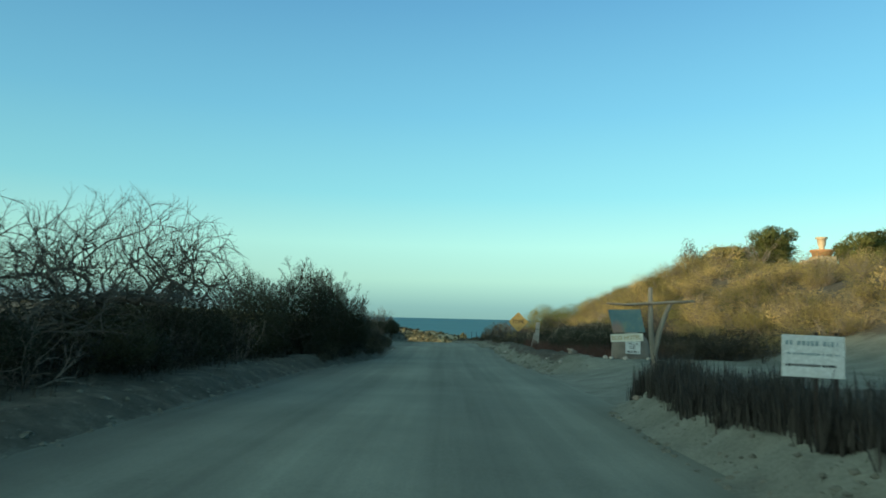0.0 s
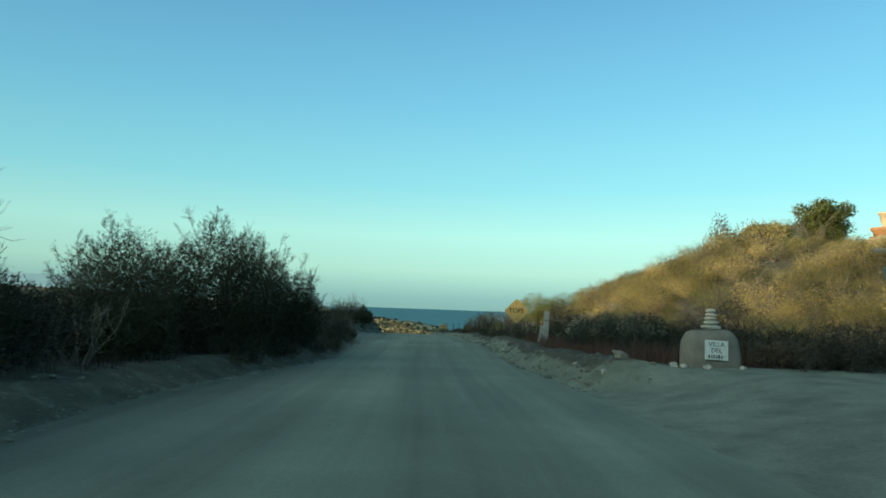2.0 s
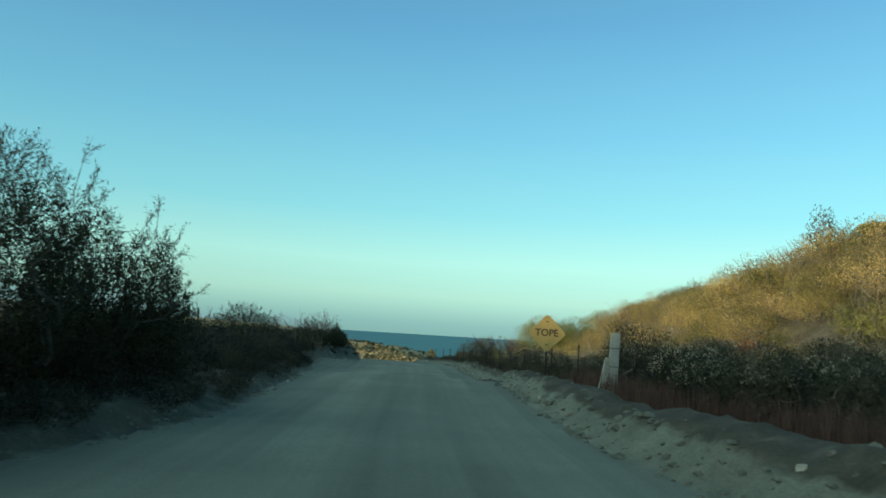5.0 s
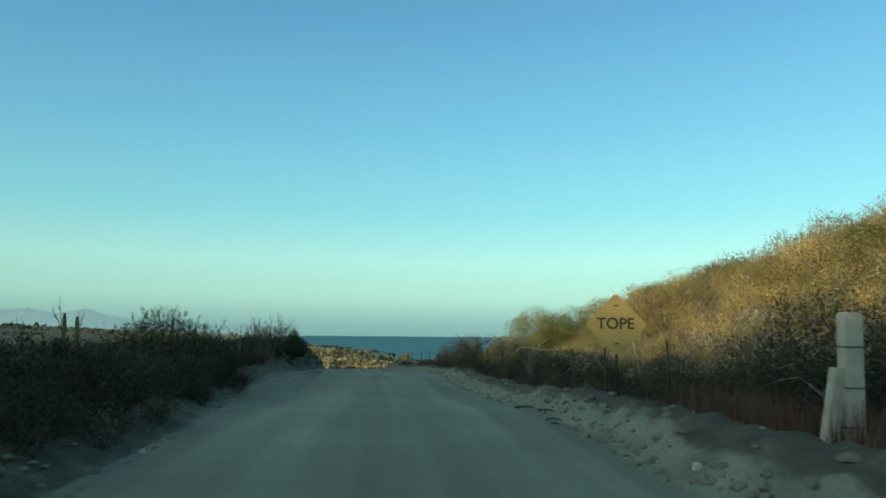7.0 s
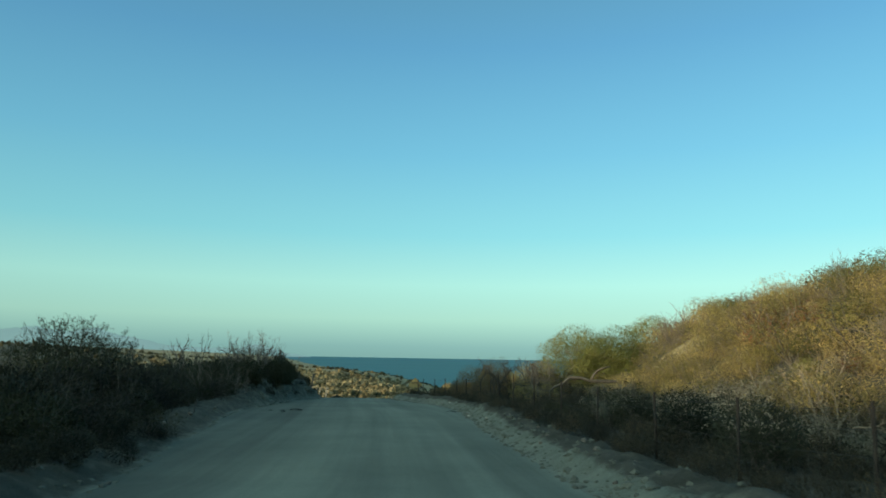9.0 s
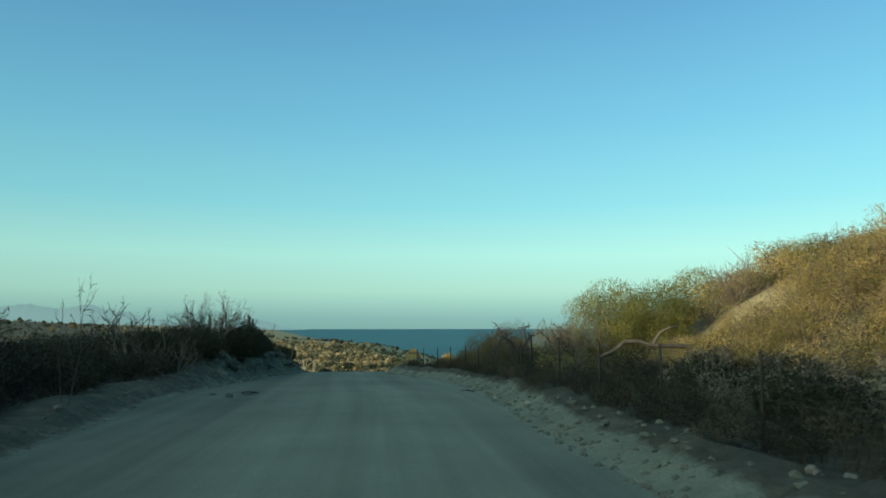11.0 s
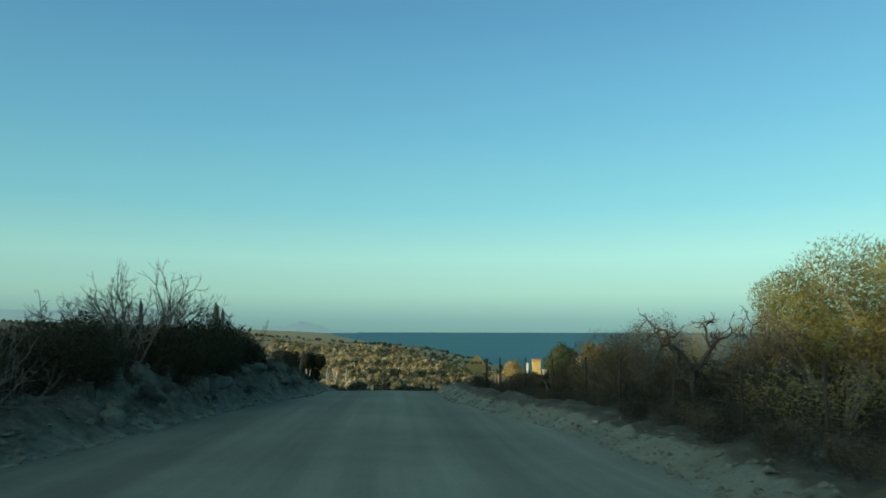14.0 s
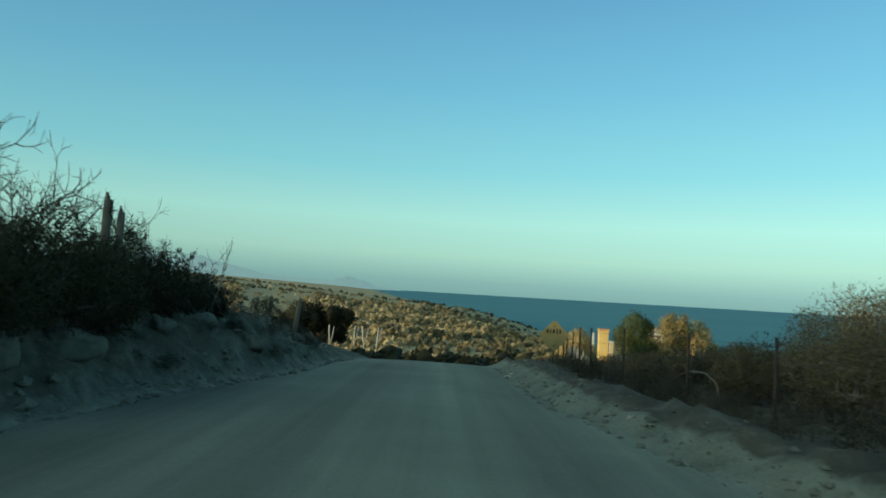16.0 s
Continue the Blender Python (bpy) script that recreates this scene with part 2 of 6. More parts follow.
CACTUS = rough_surface("cactus_skin", (0.07, 0.085, 0.04), (0.14, 0.13, 0.07), 5, 25, 0.8, 0.01)
WEATHERED = rough_surface("weathered_wood", (0.18, 0.16, 0.13), (0.29, 0.26, 0.21), 2, 30, 0.85, 0.008, stretch=(6, 6, 0.6))
OLDWOOD = rough_surface("old_grey_bark", (0.09, 0.076, 0.06), (0.18, 0.155, 0.125), 4, 30, 0.9, 0.012, stretch=(1, 1, 1))
STEEL = rough_surface("rusty_steel", (0.035, 0.028, 0.024), (0.07, 0.05, 0.04), 5, 40, 0.75, 0.002, 0.3)
CONCRETE = rough_surface("whitewashed_concrete", (0.23, 0.225, 0.205), (0.34, 0.33, 0.30), 4, 35, 0.9, 0.004, speck=0.1)
STONE = rough_surface("granite_boulder", (0.15, 0.135, 0.115), (0.23, 0.205, 0.175), 3, 45, 0.9, 0.015)
PALEWOOD = rough_surface("bleached_branches", (0.3, 0.27, 0.22), (0.46, 0.42, 0.35), 4, 30, 0.85, 0.006)
PALESTONE = rough_surface("pale_stone", (0.32, 0.3, 0.26), (0.45, 0.42, 0.37), 6, 45, 0.9, 0.01)
CLODS = rough_surface("sandy_clods", (0.085, 0.089, 0.074), (0.165, 0.17, 0.14), 2, 20, 0.95, 0.01)
WHITE = rough_surface("white_sign_paint", (0.52, 0.53, 0.51), (0.6, 0.61, 0.59), 3, 30, 0.55, 0.001)
CREAM = rough_surface("cream_sign_paint", (0.6, 0.57, 0.47), (0.72, 0.69, 0.58), 3, 30, 0.6, 0.001)
KHAKI = rough_surface("faded_khaki_paint", (0.2, 0.165, 0.07), (0.27, 0.225, 0.1), 3, 30, 0.6, 0.001)
YELLOW = rough_surface("faded_yellow_paint", (0.28, 0.205, 0.075), (0.36, 0.265, 0.1), 3, 30, 0.55, 0.001)
BLACK = rough_surface("black_paint", (0.012, 0.012, 0.012), (0.03, 0.028, 0.026), 6, 40, 0.6, 0.001)
BLUEGREY = rough_surface("blue_ink", (0.2, 0.27, 0.29), (0.28, 0.35, 0.36), 6, 40, 0.6, 0.001)
OCHRE = rough_surface("ochre_lettering", (0.36, 0.26, 0.12), (0.45, 0.33, 0.16), 6, 40, 0.6, 0.001)
TERRACOTTA = rough_surface("terracotta_brick", (0.42, 0.21, 0.1), (0.52, 0.28, 0.13), 4, 30, 0.85, 0.01)
PLASTER = rough_surface("sand_plaster", (0.5, 0.4, 0.27), (0.6, 0.5, 0.35), 2, 25, 0.9, 0.005)
GOLDWALL = rough_surface("golden_plaster", (0.55, 0.4, 0.15), (0.65, 0.48, 0.2), 2, 25, 0.85, 0.004)
RUBBER = rough_surface("torn_rubber", (0.008, 0.008, 0.008), (0.016, 0.015, 0.015), 8, 40, 1.0, 0.004)
WIRE = rough_surface("fence_wire", (0.05, 0.045, 0.04), (0.1, 0.09, 0.08), 8, 40, 0.6, 0.001, 0.5)


def make_board():
    """Faded seaside picture: teal with a red patch low on one side."""
    m, n, l, b = shader("faded_painted_board", 0.6)
    col = ramp(n, l, noise_tex(n, l, 3.5, 5), [(0.3, (0.075, 0.15, 0.17)), (0.52, (0.12, 0.2, 0.205)), (0.72, (0.21, 0.25, 0.17))])
    co, sp = n.new("ShaderNodeTexCoord"), n.new("ShaderNodeTexGradient")
    mp = n.new("ShaderNodeMapping")
    sp.gradient_type = "SPHERICAL"
    mp.inputs["Location"].default_value, mp.inputs["Scale"].default_value = (1.0, 0, 0.75), (5.0, 1, 3.2)
    l.new(co.outputs["Object"], mp.inputs[0])
    l.new(mp.outputs[0], sp.inputs[0])
    red = ramp(n, l, sp.outputs["Fac"], [(0.1, (0, 0, 0)), (0.5, (0.6, 0.6, 0.6))])
    l.new(blend(n, l, red, col, (0.34, 0.16, 0.12)), b.inputs["Base Color"])
    return m


BOARD = make_board()


# ---- the lie of the land ----
def along(y, ys, vs):
    return float(np.interp(y, ys, vs))


def smooth(a, b, v):
    k = min(1.0, max(0.0, (v - a) / (b - a)))
    return k * k * (3 - 2 * k)


def centre(y):
    c = along(y, [-60, -1.6, 7, 14, 23.4, 28.8, 38, 46, 52, 57, 61.7, 66.8], [3.0, 1.0, 0.72, 0.6, 0.3, 0.1, 0, -0.05, -0.26, -0.47, -0.83, -1.38])
    return c - 0.08 * max(0.0, min(y, 130) - 66.8)


def road_z(y):
    return along(y, [-200, -30, -2, 10, 22, 30, 36, 39, 46, 55, 62, 67, 76, 86, 93, 100, 125, 150],
                 [3.0, 0.0, -0.32, -0.52, -0.75, -0.8, -0.72, -0.72, -1.15, -1.25, -1.36, -1.6, -1.88, -2.36, -2.95, -3.7, -5.4, -6.5])


def left_edge(y):
    return along(y, [-30, 8, 20, 24, 28, 37, 44, 50, 60, 66, 72, 76, 82, 90], [-4.3, -4.3, -4.3, -3.6, -2.7, -2.8, -3.9, -4.5, -5.2, -4.9, -4.3, -3.9, -2.9, -2.8])


def right_edge(y):
    return along(y, [-30, 4, 10, 12, 20, 23, 27, 32, 46, 54, 60, 66, 70, 74, 78, 84, 95], [2.9, 2.7, 2.9, 3.2, 3.4, 3.3, 2.9, 2.7, 2.7, 2.6, 2.9, 3.5, 3.4, 2.6, 1.9, 1.8, 2.2])


def bank_left(y):
    """How far the ground beyond the left berm stands above the road."""
    return along(y, [-60, 0, 18, 27, 34, 46, 60, 66, 70, 74, 84, 92, 100, 125], [0.45, 0.45, 0.45, 0.3, 0.2, 0.2, 0.25, 0.4, 0.7, 1.0, 0.9, 0.15, 0.0, 0.0])


def bank_right(y):
    return along(y, [-60, 0, 10, 22, 30, 38, 60, 85, 100], [0.3, 0.3, 0.38, 0.56, 0.25, 0.1, 0.1, 0.1, 0.0])


def far_land(x, y):
    """The hillside across the valley, which falls away to the sea on its right."""
    p = along(x, [-900, -300, -150, -85, -52, -27, -8, 4, 25, 60, 200], [8, 6, 2, -2.4, -4.9, -6.5, -9.0, -12.0, -17.5, -21, -24])
    shift = 0.2 * max(0.0, y - 360)
    if y > 330:
        q = along(x + shift, [-2500, -900, -300, -80, 0, 25, 90], [45, 14, -4, -12.5, -16.2, -18.5, -24])
        p = p + (q - p) * smooth(330, 620, y)
    low = along(x, [-400, -60, 10, 40, 90], [-4.0, -6.5, -7.0, -10.0, -22.0])
    return low + (p - low) * smooth(128, 300, y)


def hill_right(x, y):
    foot = along(y, [-40, 10, 22, 31, 48, 60, 68, 76, 84], [13, 12, 10, 8, 7.0, 6.6, 7.2, 8.8, 15])
    high = along(y, [-60, 0, 12, 22, 35, 43, 56, 66, 74, 86, 100], [2.0, 2.8, 3.0, 3.3, 4.3, 5.5, 4.7, 4.5, 4.8, 4.0, 0.0])
    return high * smooth(foot, foot + 10.5, x)


def land(x, y):
    u, zr = x - centre(y), road_z(y)
    le, re = left_edge(y), right_edge(y)
    n1 = noise.noise(Vector((x * 0.55, y * 0.55, 0.3)))
    n2 = noise.noise(Vector((x * 1.9, y * 1.9, 4.1)))
    n3 = noise.noise(Vector((x * 5.0, y * 5.0, 8.7)))
    if le <= u <= re:
        z = zr - 0.05 * smooth(0, 4, abs(u - 0.5 * (le + re))) + 0.012 * n2
    elif u > re:
        d = u - re
        berm = 0.26 + 0.08 * n1 + 0.16 * n2 + 0.10 * n3
        drive = smooth(11.3, 13, y) * (1 - smooth(20.5, 22.5, y))
        berm *= 1.0 - 0.95 * drive
        z = zr - 0.05 + berm * smooth(0, 0.75, d) * (1 - smooth(0.95, 2.2, d)) + bank_right(y) * smooth(0.0, 1.5 + 2.0 * drive, d) + 0.05 * n1 * smooth(0, 2, d)
        z += hill_right(x, y)
        z += 0.25 * n1 * smooth(6, 12, d)
        z += smooth(80, 130, y) * smooth(6, 60, d) * -9
    else:
        d = le - u
        berm = 0.22 + 0.08 * n1 + 0.10 * n2 + 0.05 * n3
        steep = along(y, [60, 72, 90, 100], [2.6, 1.5, 1.5, 2.6])
        rag = 1 + 0.4 * n2 + 0.4 * n3 if 64 < y < 95 else 1.0
        z = zr - 0.05 + berm * smooth(0, 0.7, d) * (1 - smooth(0.9, 2.0, d)) + bank_left(y) * smooth(0.0, steep, d) * rag + 0.06 * n1 * smooth(0, 2, d)
        z -= 0.35 * smooth(4, 12, d) * (1 - smooth(60, 75, y))
        # unseen long ridge inland, left behind the camera, added to shade road and lower hill
        crest = along(y, [-420, -250, -80, -44, -29, -10, 2, 12, 20, 34, 44, 62], [2, 14, 16.1, 15.7, 14.9, 14.4, 14.55, 14.35, 13.2, 9.6, 7.4, 1.0])
        z += (crest - z) * along(x, [-240, -150, -105, -60, -30], [1.05, 1.02, 1, 0.3, 0]) * (1 - smooth(60, 90, y))
    if y > 92:
        k = smooth(96, 135, y)
        z = z * (1 - k) + far_land(x, y) * k + 0.5 * n1 * smooth(110, 150, y)
    if y > 140:
        z += 1.2 * noise.noise(Vector((x * 0.03, y * 0.03, 2.2))) + 0.5 * noise.noise(Vector((x * 0.12, y * 0.12, 7)))
    if x > 60:
        z -= 0.1 * (x - 60) * smooth(60, 120, x)
    return max(z, -26.0)


def steps(lo, hi, first, grow, cap):
    out, v, s = [], lo, first
    while v < hi:
        out.append(v)
        v += s
        s = min(s * grow, cap)
    return out + [hi]


US = sorted({round(v, 3) for v in [k * 0.22 for k in range(-42, 43)] + [9.3 + v for v in steps(0, 4800, 0.45, 1.13, 500)] + [-9.3 - v for v in steps(0, 4800, 0.45, 1.13, 500)]})
YS = sorted({round(v, 3) for v in [-8 + k * 0.3 for k in range(0, 345)] + [95.6 + v for v in steps(0, 4700, 0.4, 1.07, 400)] + [-8.1 - v for v in steps(0, 600, 0.5, 1.15, 80)]})


def build_land():
    grid, uvs, litter_shade, bare = [], [], [], []
    for y in YS:
        c = centre(y)
        for u in US:
            x = c + u
            grid.append((x, y, land(x, y)))
            uvs.append((u, y))
            e = max(left_edge(y) - u, u - right_edge(y))
            drive = smooth(11.5, 13, y) * (1 - smooth(21.6, 23.4, y)) * smooth(2, 3, u) * (1 - smooth(13, 15, u))
            cut = 1 - smooth(0.7, 1.15, math.hypot((x - 12.4) / 2.4, (y - 68.0) / 3.0))
            # far left land is painted darker, as lying in shade
            far_shade = 1 - smooth(-0.5, -0.36, (x + 1.4) / max(y - 66.8, 20.0))
            bare.append(max(cut, 0.85 * smooth(100, 118, y) * (1 - 0.85 * far_shade)))
            near, far = (0.15, 0.8) if u < 0 and y > 22 else ((0.9, 1.9) if y < 22 else (0.6, 1.1))
            if u < 0 and y > 66:
                near, far = 1.4, 2.4
            if u > 0 and y > 23:
                near, far = 0.35, 0.9
            # dim left verge: shade painted in with the litter colour
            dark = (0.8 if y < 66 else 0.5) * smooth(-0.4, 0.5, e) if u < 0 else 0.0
            litter_shade.append(max(dark, (1 - cut) * smooth(near, far, e) * (1 - drive)))
    nu = len(US)
    parts = {"ground": [], "road": []}
    for j in range(len(YS) - 1):
        ym = 0.5 * (YS[j] + YS[j + 1])
        le, re = left_edge(ym), right_edge(ym)
        for i in range(nu - 1):
            um = 0.5 * (US[i] + US[i + 1])
            a = j * nu + i
            key = "road" if le < um < re and -60 < ym < 100 else "ground"
            parts[key].append((a, a + 1, a + nu + 1, a + nu))
    for key, faces in parts.items():
        used = sorted({v for f in faces for v in f})
        index = {v: k for k, v in enumerate(used)}
        me = bpy.data.meshes.new(key)
        me.from_pydata([grid[v] for v in used], [], [tuple(index[v] for v in f) for f in faces])
        layer = me.uv_layers.new(name="lay")
        layer.data.foreach_set("uv", [c for loop in me.loops for c in uvs[used[loop.vertex_index]]])
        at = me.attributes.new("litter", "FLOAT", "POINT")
        at.data.foreach_set("value", [litter_shade[v] for v in used])
        at = me.attributes.new("earth", "FLOAT", "POINT")
        at.data.foreach_set("value", [bare[v] for v in used])
        me.polygons.foreach_set("use_smooth", [True] * len(me.polygons))
        me.materials.append(ROAD if key == "road" else GROUND)
        ob = new(key, me)
        if key == "road":
            tagged(ob, "pale packed-sand dirt road with wheel tracks", "road", kind="structure")
        else:
            tagged(ob, "sandy ground with dry leaf litter, berms and hills", "ground", kind="structure")


build_land()


def plain(name, verts, faces, material, parent=None, label="", smooth_shade=False, normals=None):
    me = bpy.data.meshes.new(name)
    me.from_pydata(verts, [], faces)
    if normals:
        me.polygons.foreach_set("use_smooth", [True] * len(me.polygons))
        me.normals_split_custom_set_from_vertices(normals)
    if smooth_shade:
        me.polygons.foreach_set("use_smooth", [True] * len(me.polygons))
    me.materials.append(material)
    ob = new(name, me)
    ob.parent = parent
    if label:
        ob["label"] = label
    return ob


sea = plain("sea", [(-4900, 60, -18), (4900, 60, -18), (4900, 4880, -18), (-4900, 4880, -18)], [(0, 1, 2, 3)], SEA)
tagged(sea, "calm dark teal sea reaching the horizon", "sea", kind="structure")


def mountain_range():
    rng = random.Random(5)
    verts, faces = [], []
    n = 220
    for k in range(n + 1):
        x = -3600 + k * (3080 / n)
        h = along(x, [-3600, -2340, -2115, -1950, -1770, -1674, -1520, -1366, -1267, -956, -890, -855, -800, -750, -680, -560, -520], [130, 112, 130, 100, 128, 95, 70, 36, 27, 20, 40, 50, 38, 28, 4, -10, -20])
        h += 5 * noise.noise(Vector((x * 0.008, 1, 0))) + 5 * noise.noise(Vector((x * 0.03, 3, 0)))
        y = 4300 - 300 * k / n
        verts += [(x, y - 160, -30), (x, y, max(h, -22.0)), (x, y + 200, -30)]
    for k in range(n):
        a = 3 * k
        faces += [(a, a + 3, a + 4, a + 1), (a + 1, a + 4, a + 5, a + 2)]
    ob = plain("backdrop", verts, faces, HAZE, smooth_shade=True)
    tagged(ob, "hazy blue-grey mountains far along the coast", "mountains", kind="structure")


mountain_range()


# ---- plants: branches and leaves ----
def ring_lobes(rng, height, wide, count, middle=(0.45, 0.65, 0.42), rise=(0.5, 1.0), size=(0.3, 0.42)):
    """A middle lobe with smaller ones round it: (x, y, z, width, depth, height) each."""
    out = [(0, 0, height * middle[0], wide * middle[1], wide * middle[1], height * middle[2])]
    for k in range(count):
        a = 2 * math.pi * k / count + rng.uniform(-0.4, 0.4)
        r, h, w = wide * rng.uniform(0.35, 0.72), height * rng.uniform(*rise), wide * rng.uniform(*size)
        out.append((r * math.cos(a), r * math.sin(a), h * 0.6, w, w * rng.uniform(0.85, 1.15), h * 0.4))
    return out


class Wood:
    """Collects tapered branches as thin prisms, and leaves as small quads."""

    def __init__(self, seed):
        self.rng = random.Random(seed)
        self.v, self.f, self.lv, self.lf, self.ln, self.tips, self.girth = [], [], [], [], [], [], []

    def limb(self, p, q, r0, r1, sides=4):
        d = (q - p)
        a = d.orthogonal().normalized()
        b = d.normalized().cross(a)
        s = len(self.v)
        for c, r in ((p, r0), (q, r1)):
            for k in range(sides):
                w = 2 * math.pi * k / sides
                self.v.append(c + a * (r * math.cos(w)) + b * (r * math.sin(w)))
        for k in range(sides):
            n = (k + 1) % sides
            self.f.append((s + k, s + n, s + sides + n, s + sides + k))
            self.girth.append(r0)

    def jitter(self, amount):
        g = self.rng.gauss
        return Vector((g(0, amount), g(0, amount), g(0, amount)))

    def puff(self, size):
        """A random step within a small ball, with no far stragglers."""
        return self.jitter(1.0).normalized() * (size * self.rng.random() ** 0.5)

    def grow(self, p, d, length, r, depth, bend=0.25, kids=(2, 3), spread=0.6, up=0.12, shrink=0.72, pieces=3, side=0.5):
        rng = self.rng
        d = d.normalized()
        step = length / pieces
        r_end = max(r * 0.62, 0.0016)
        for k in range(pieces):
            d = (d + self.jitter(bend) + Vector((0, 0, up))).normalized()
            q = p + d * step
            ra = r + (r_end - r) * k / pieces
            rb = r + (r_end - r) * (k + 1) / pieces
            self.limb(p, q, ra, rb, 5 if r > 0.03 else (4 if r > 0.012 else 3))
            p = q
            if depth <= 1:
                self.tips.append((p.copy(), d.copy()))
            if depth > 0 and rng.random() < side and k < pieces - 1:
                self.grow(p, d + self.jitter(spread), length * shrink * rng.uniform(0.5, 0.9), rb * 0.6, depth - 1, bend, kids, spread, up, shrink, pieces, side)
        if depth > 0:
            for _ in range(rng.randint(*kids)):
                self.grow(p, d + self.jitter(spread), length * shrink * rng.uniform(0.75, 1.1), r_end, depth - 1, bend, kids, spread, up, shrink, pieces, side)

    def reach(self, height, wide=None):
        """Scales the bare wood so that its tips stand at the wanted height."""
        zs = sorted(p.z for p, d in self.tips)
        k = height / max(zs[int((len(zs) - 1) * 0.985)], 0.05)
        rs = sorted(math.hypot(p.x, p.y) for p, d in self.tips)
        kr = k if wide is None else wide / max(rs[int(len(rs) * 0.95)], 0.05)
        for p in self.v:
            p.x, p.y, p.z = p.x * kr, p.y * kr, p.z * k
        for p, d in self.tips:
            p.x, p.y, p.z = p.x * kr, p.y * kr, p.z * k

    def fill(self, targets, base, step=0.25, bend=0.03, tip_r=0.004, power=0.5):
        """Joins every target, from the inside out, to the twig that already grows towards it."""
        rng = self.rng
        base = Vector(base)
        targets = sorted((Vector(t) for t in targets), key=lambda t: (t - base).length)
        cap = 8 + sum(2 + int((t - base).length / step) for t in targets)
        pos, way = np.zeros((cap, 3)), np.zeros((cap, 3))
        up = [-1]
        pos[0], way[0] = base, (0, 0, 1)
        ends = []
        n = 1
        for t in targets:
            v = np.array(t) - pos[:n]
            d = np.linalg.norm(v, axis=1) + 1e-6
            turn = 1 - (v * way[:n]).sum(axis=1) / d
            j = int(np.argmin(d * (1 + 0.7 * turn)))
            p, gap = Vector(pos[j]), float(d[j])
            c = p + Vector(way[j]) * gap * 0.45
            m = max(1, int(gap / step))
            last, q0 = j, p
            for k in range(1, m + 1):
                f = k / m
                q = p * (1 - f) ** 2 + c * (2 * f * (1 - f)) + t * f * f
                if k < m:
                    q = q + self.jitter(bend)
                if (q - q0).length < 1e-4:
                    continue
                pos[n], way[n] = q, (q - q0).normalized()
                up.append(last)
                last, q0 = n, q
                n += 1
            ends.append(last)
        weight = np.zeros(n)
        for e in ends:
            weight[e] += 1
        for k in range(n - 1, 0, -1):
            weight[up[k]] += weight[k]
        for k in range(1, n):
            r = tip_r * max(1.0, weight[k]) ** power
            ra = min(tip_r * max(1.0, weight[up[k]]) ** power, r * 1.35)
            self.limb(Vector(pos[up[k]]), Vector(pos[k]), ra, r, 6 if r > 0.04 else (4 if r > 0.012 else 3))
        for e in ends:
            self.tips.append((Vector(pos[e]), Vector(way[e])))

    def cloud(self, lobes, count, low=0.1, shell=0.4):
        """Points in a cluster of rounded lobes (x, y, z, width, depth, height), thickest near their skins."""
        rng, out = self.rng, []
        size = [a * b * c for _, _, _, a, b, c in lobes]
        while len(out) < count:
            x, y, z, a, b, c = rng.choices(lobes, [v ** 0.67 for v in size])[0]
            d = self.jitter(1.0).normalized() * rng.random() ** shell
            p = Vector((x + d.x * a, y + d.y * b, z + d.z * c))
            if p.z > low:
                out.append(p)
        return out

    def clothe(self, lobes, count, leaf, out=0.5, ragged=0.14, low=0.02):
        """Foliage in rounded lobes: broader leaves that fill the heart, and finer sprays that lie along the skin."""
        rng = self.rng
        made, tries, weights = 0, 0, [(a * b * c) ** 0.67 for _, _, _, a, b, c in lobes]
        while made < count and tries < count * 4:
            tries += 1
            x, y, z, a, b, c = me = rng.choices(lobes, weights)[0]
            d = self.jitter(1.0).normalized()
            inner = made % 10 < 3
            q = rng.uniform(0.35, 0.8) if inner else rng.uniform(0.78, 1.0) + ragged * rng.random() ** 2
            p = Vector((x + d.x * a * q, y + d.y * b * q, z + d.z * c * q))
            if p.z < low or not inner and any(o is not me and ((p.x - o[0]) / o[3]) ** 2 + ((p.y - o[1]) / o[4]) ** 2 + ((p.z - o[2]) / o[5]) ** 2 < 0.5 for o in lobes):
                continue
            n = Vector((d.x / a, d.y / b, d.z / c)).normalized()
            k = 1.3 if inner else rng.uniform(0.6, 1.3)
            way = n * out + Vector((0, 0, 0.3)) + self.jitter(0.55)
            self.leaf(p - way.normalized() * (leaf[0] * k * 0.5), way, leaf[0] * k, leaf[1] * k, n + self.jitter(0.4), n)
            made += 1

    def plume(self, p, d, length, count, leaf):
        """A feathery spray: a curved twig with side sprigs, all set with small leaves."""
        rng = self.rng
        d = d.normalized()
        mid = p + d * (length * 0.5)
        tip = mid + (d + Vector((0, 0, 0.3)) + self.jitter(0.2)).normalized() * (length * 0.5)
        self.limb(p, mid, 0.006, 0.004, 3)
        self.limb(mid, tip, 0.004, 0.0015, 3)
        sprigs = [(mid, tip)]
        for _ in range(3):
            o = p.lerp(mid, rng.uniform(0.3, 1.0)) if rng.random() < 0.5 else mid.lerp(tip, rng.uniform(0.0, 0.6))
            e = o + (d + self.jitter(0.5) + Vector((0, 0, 0.15))).normalized() * length * rng.uniform(0.25, 0.5)
            self.limb(o, e, 0.003, 0.0015, 3)
            sprigs.append((o, e))
        for k in range(count):
            o, e = sprigs[k % 4]
            self.leaf(o.lerp(e, rng.random()) + self.jitter(0.02), (e - o).normalized() * 0.8 + self.jitter(0.5), leaf[0] * rng.uniform(0.6, 1.3), leaf[1])

    def leaf(self, p, d, ln, wd, normal=None, soft=None):
        """A leaf at p along d. soft: the way in which the plant's outline faces there, for an even shading."""
        d = d.normalized()
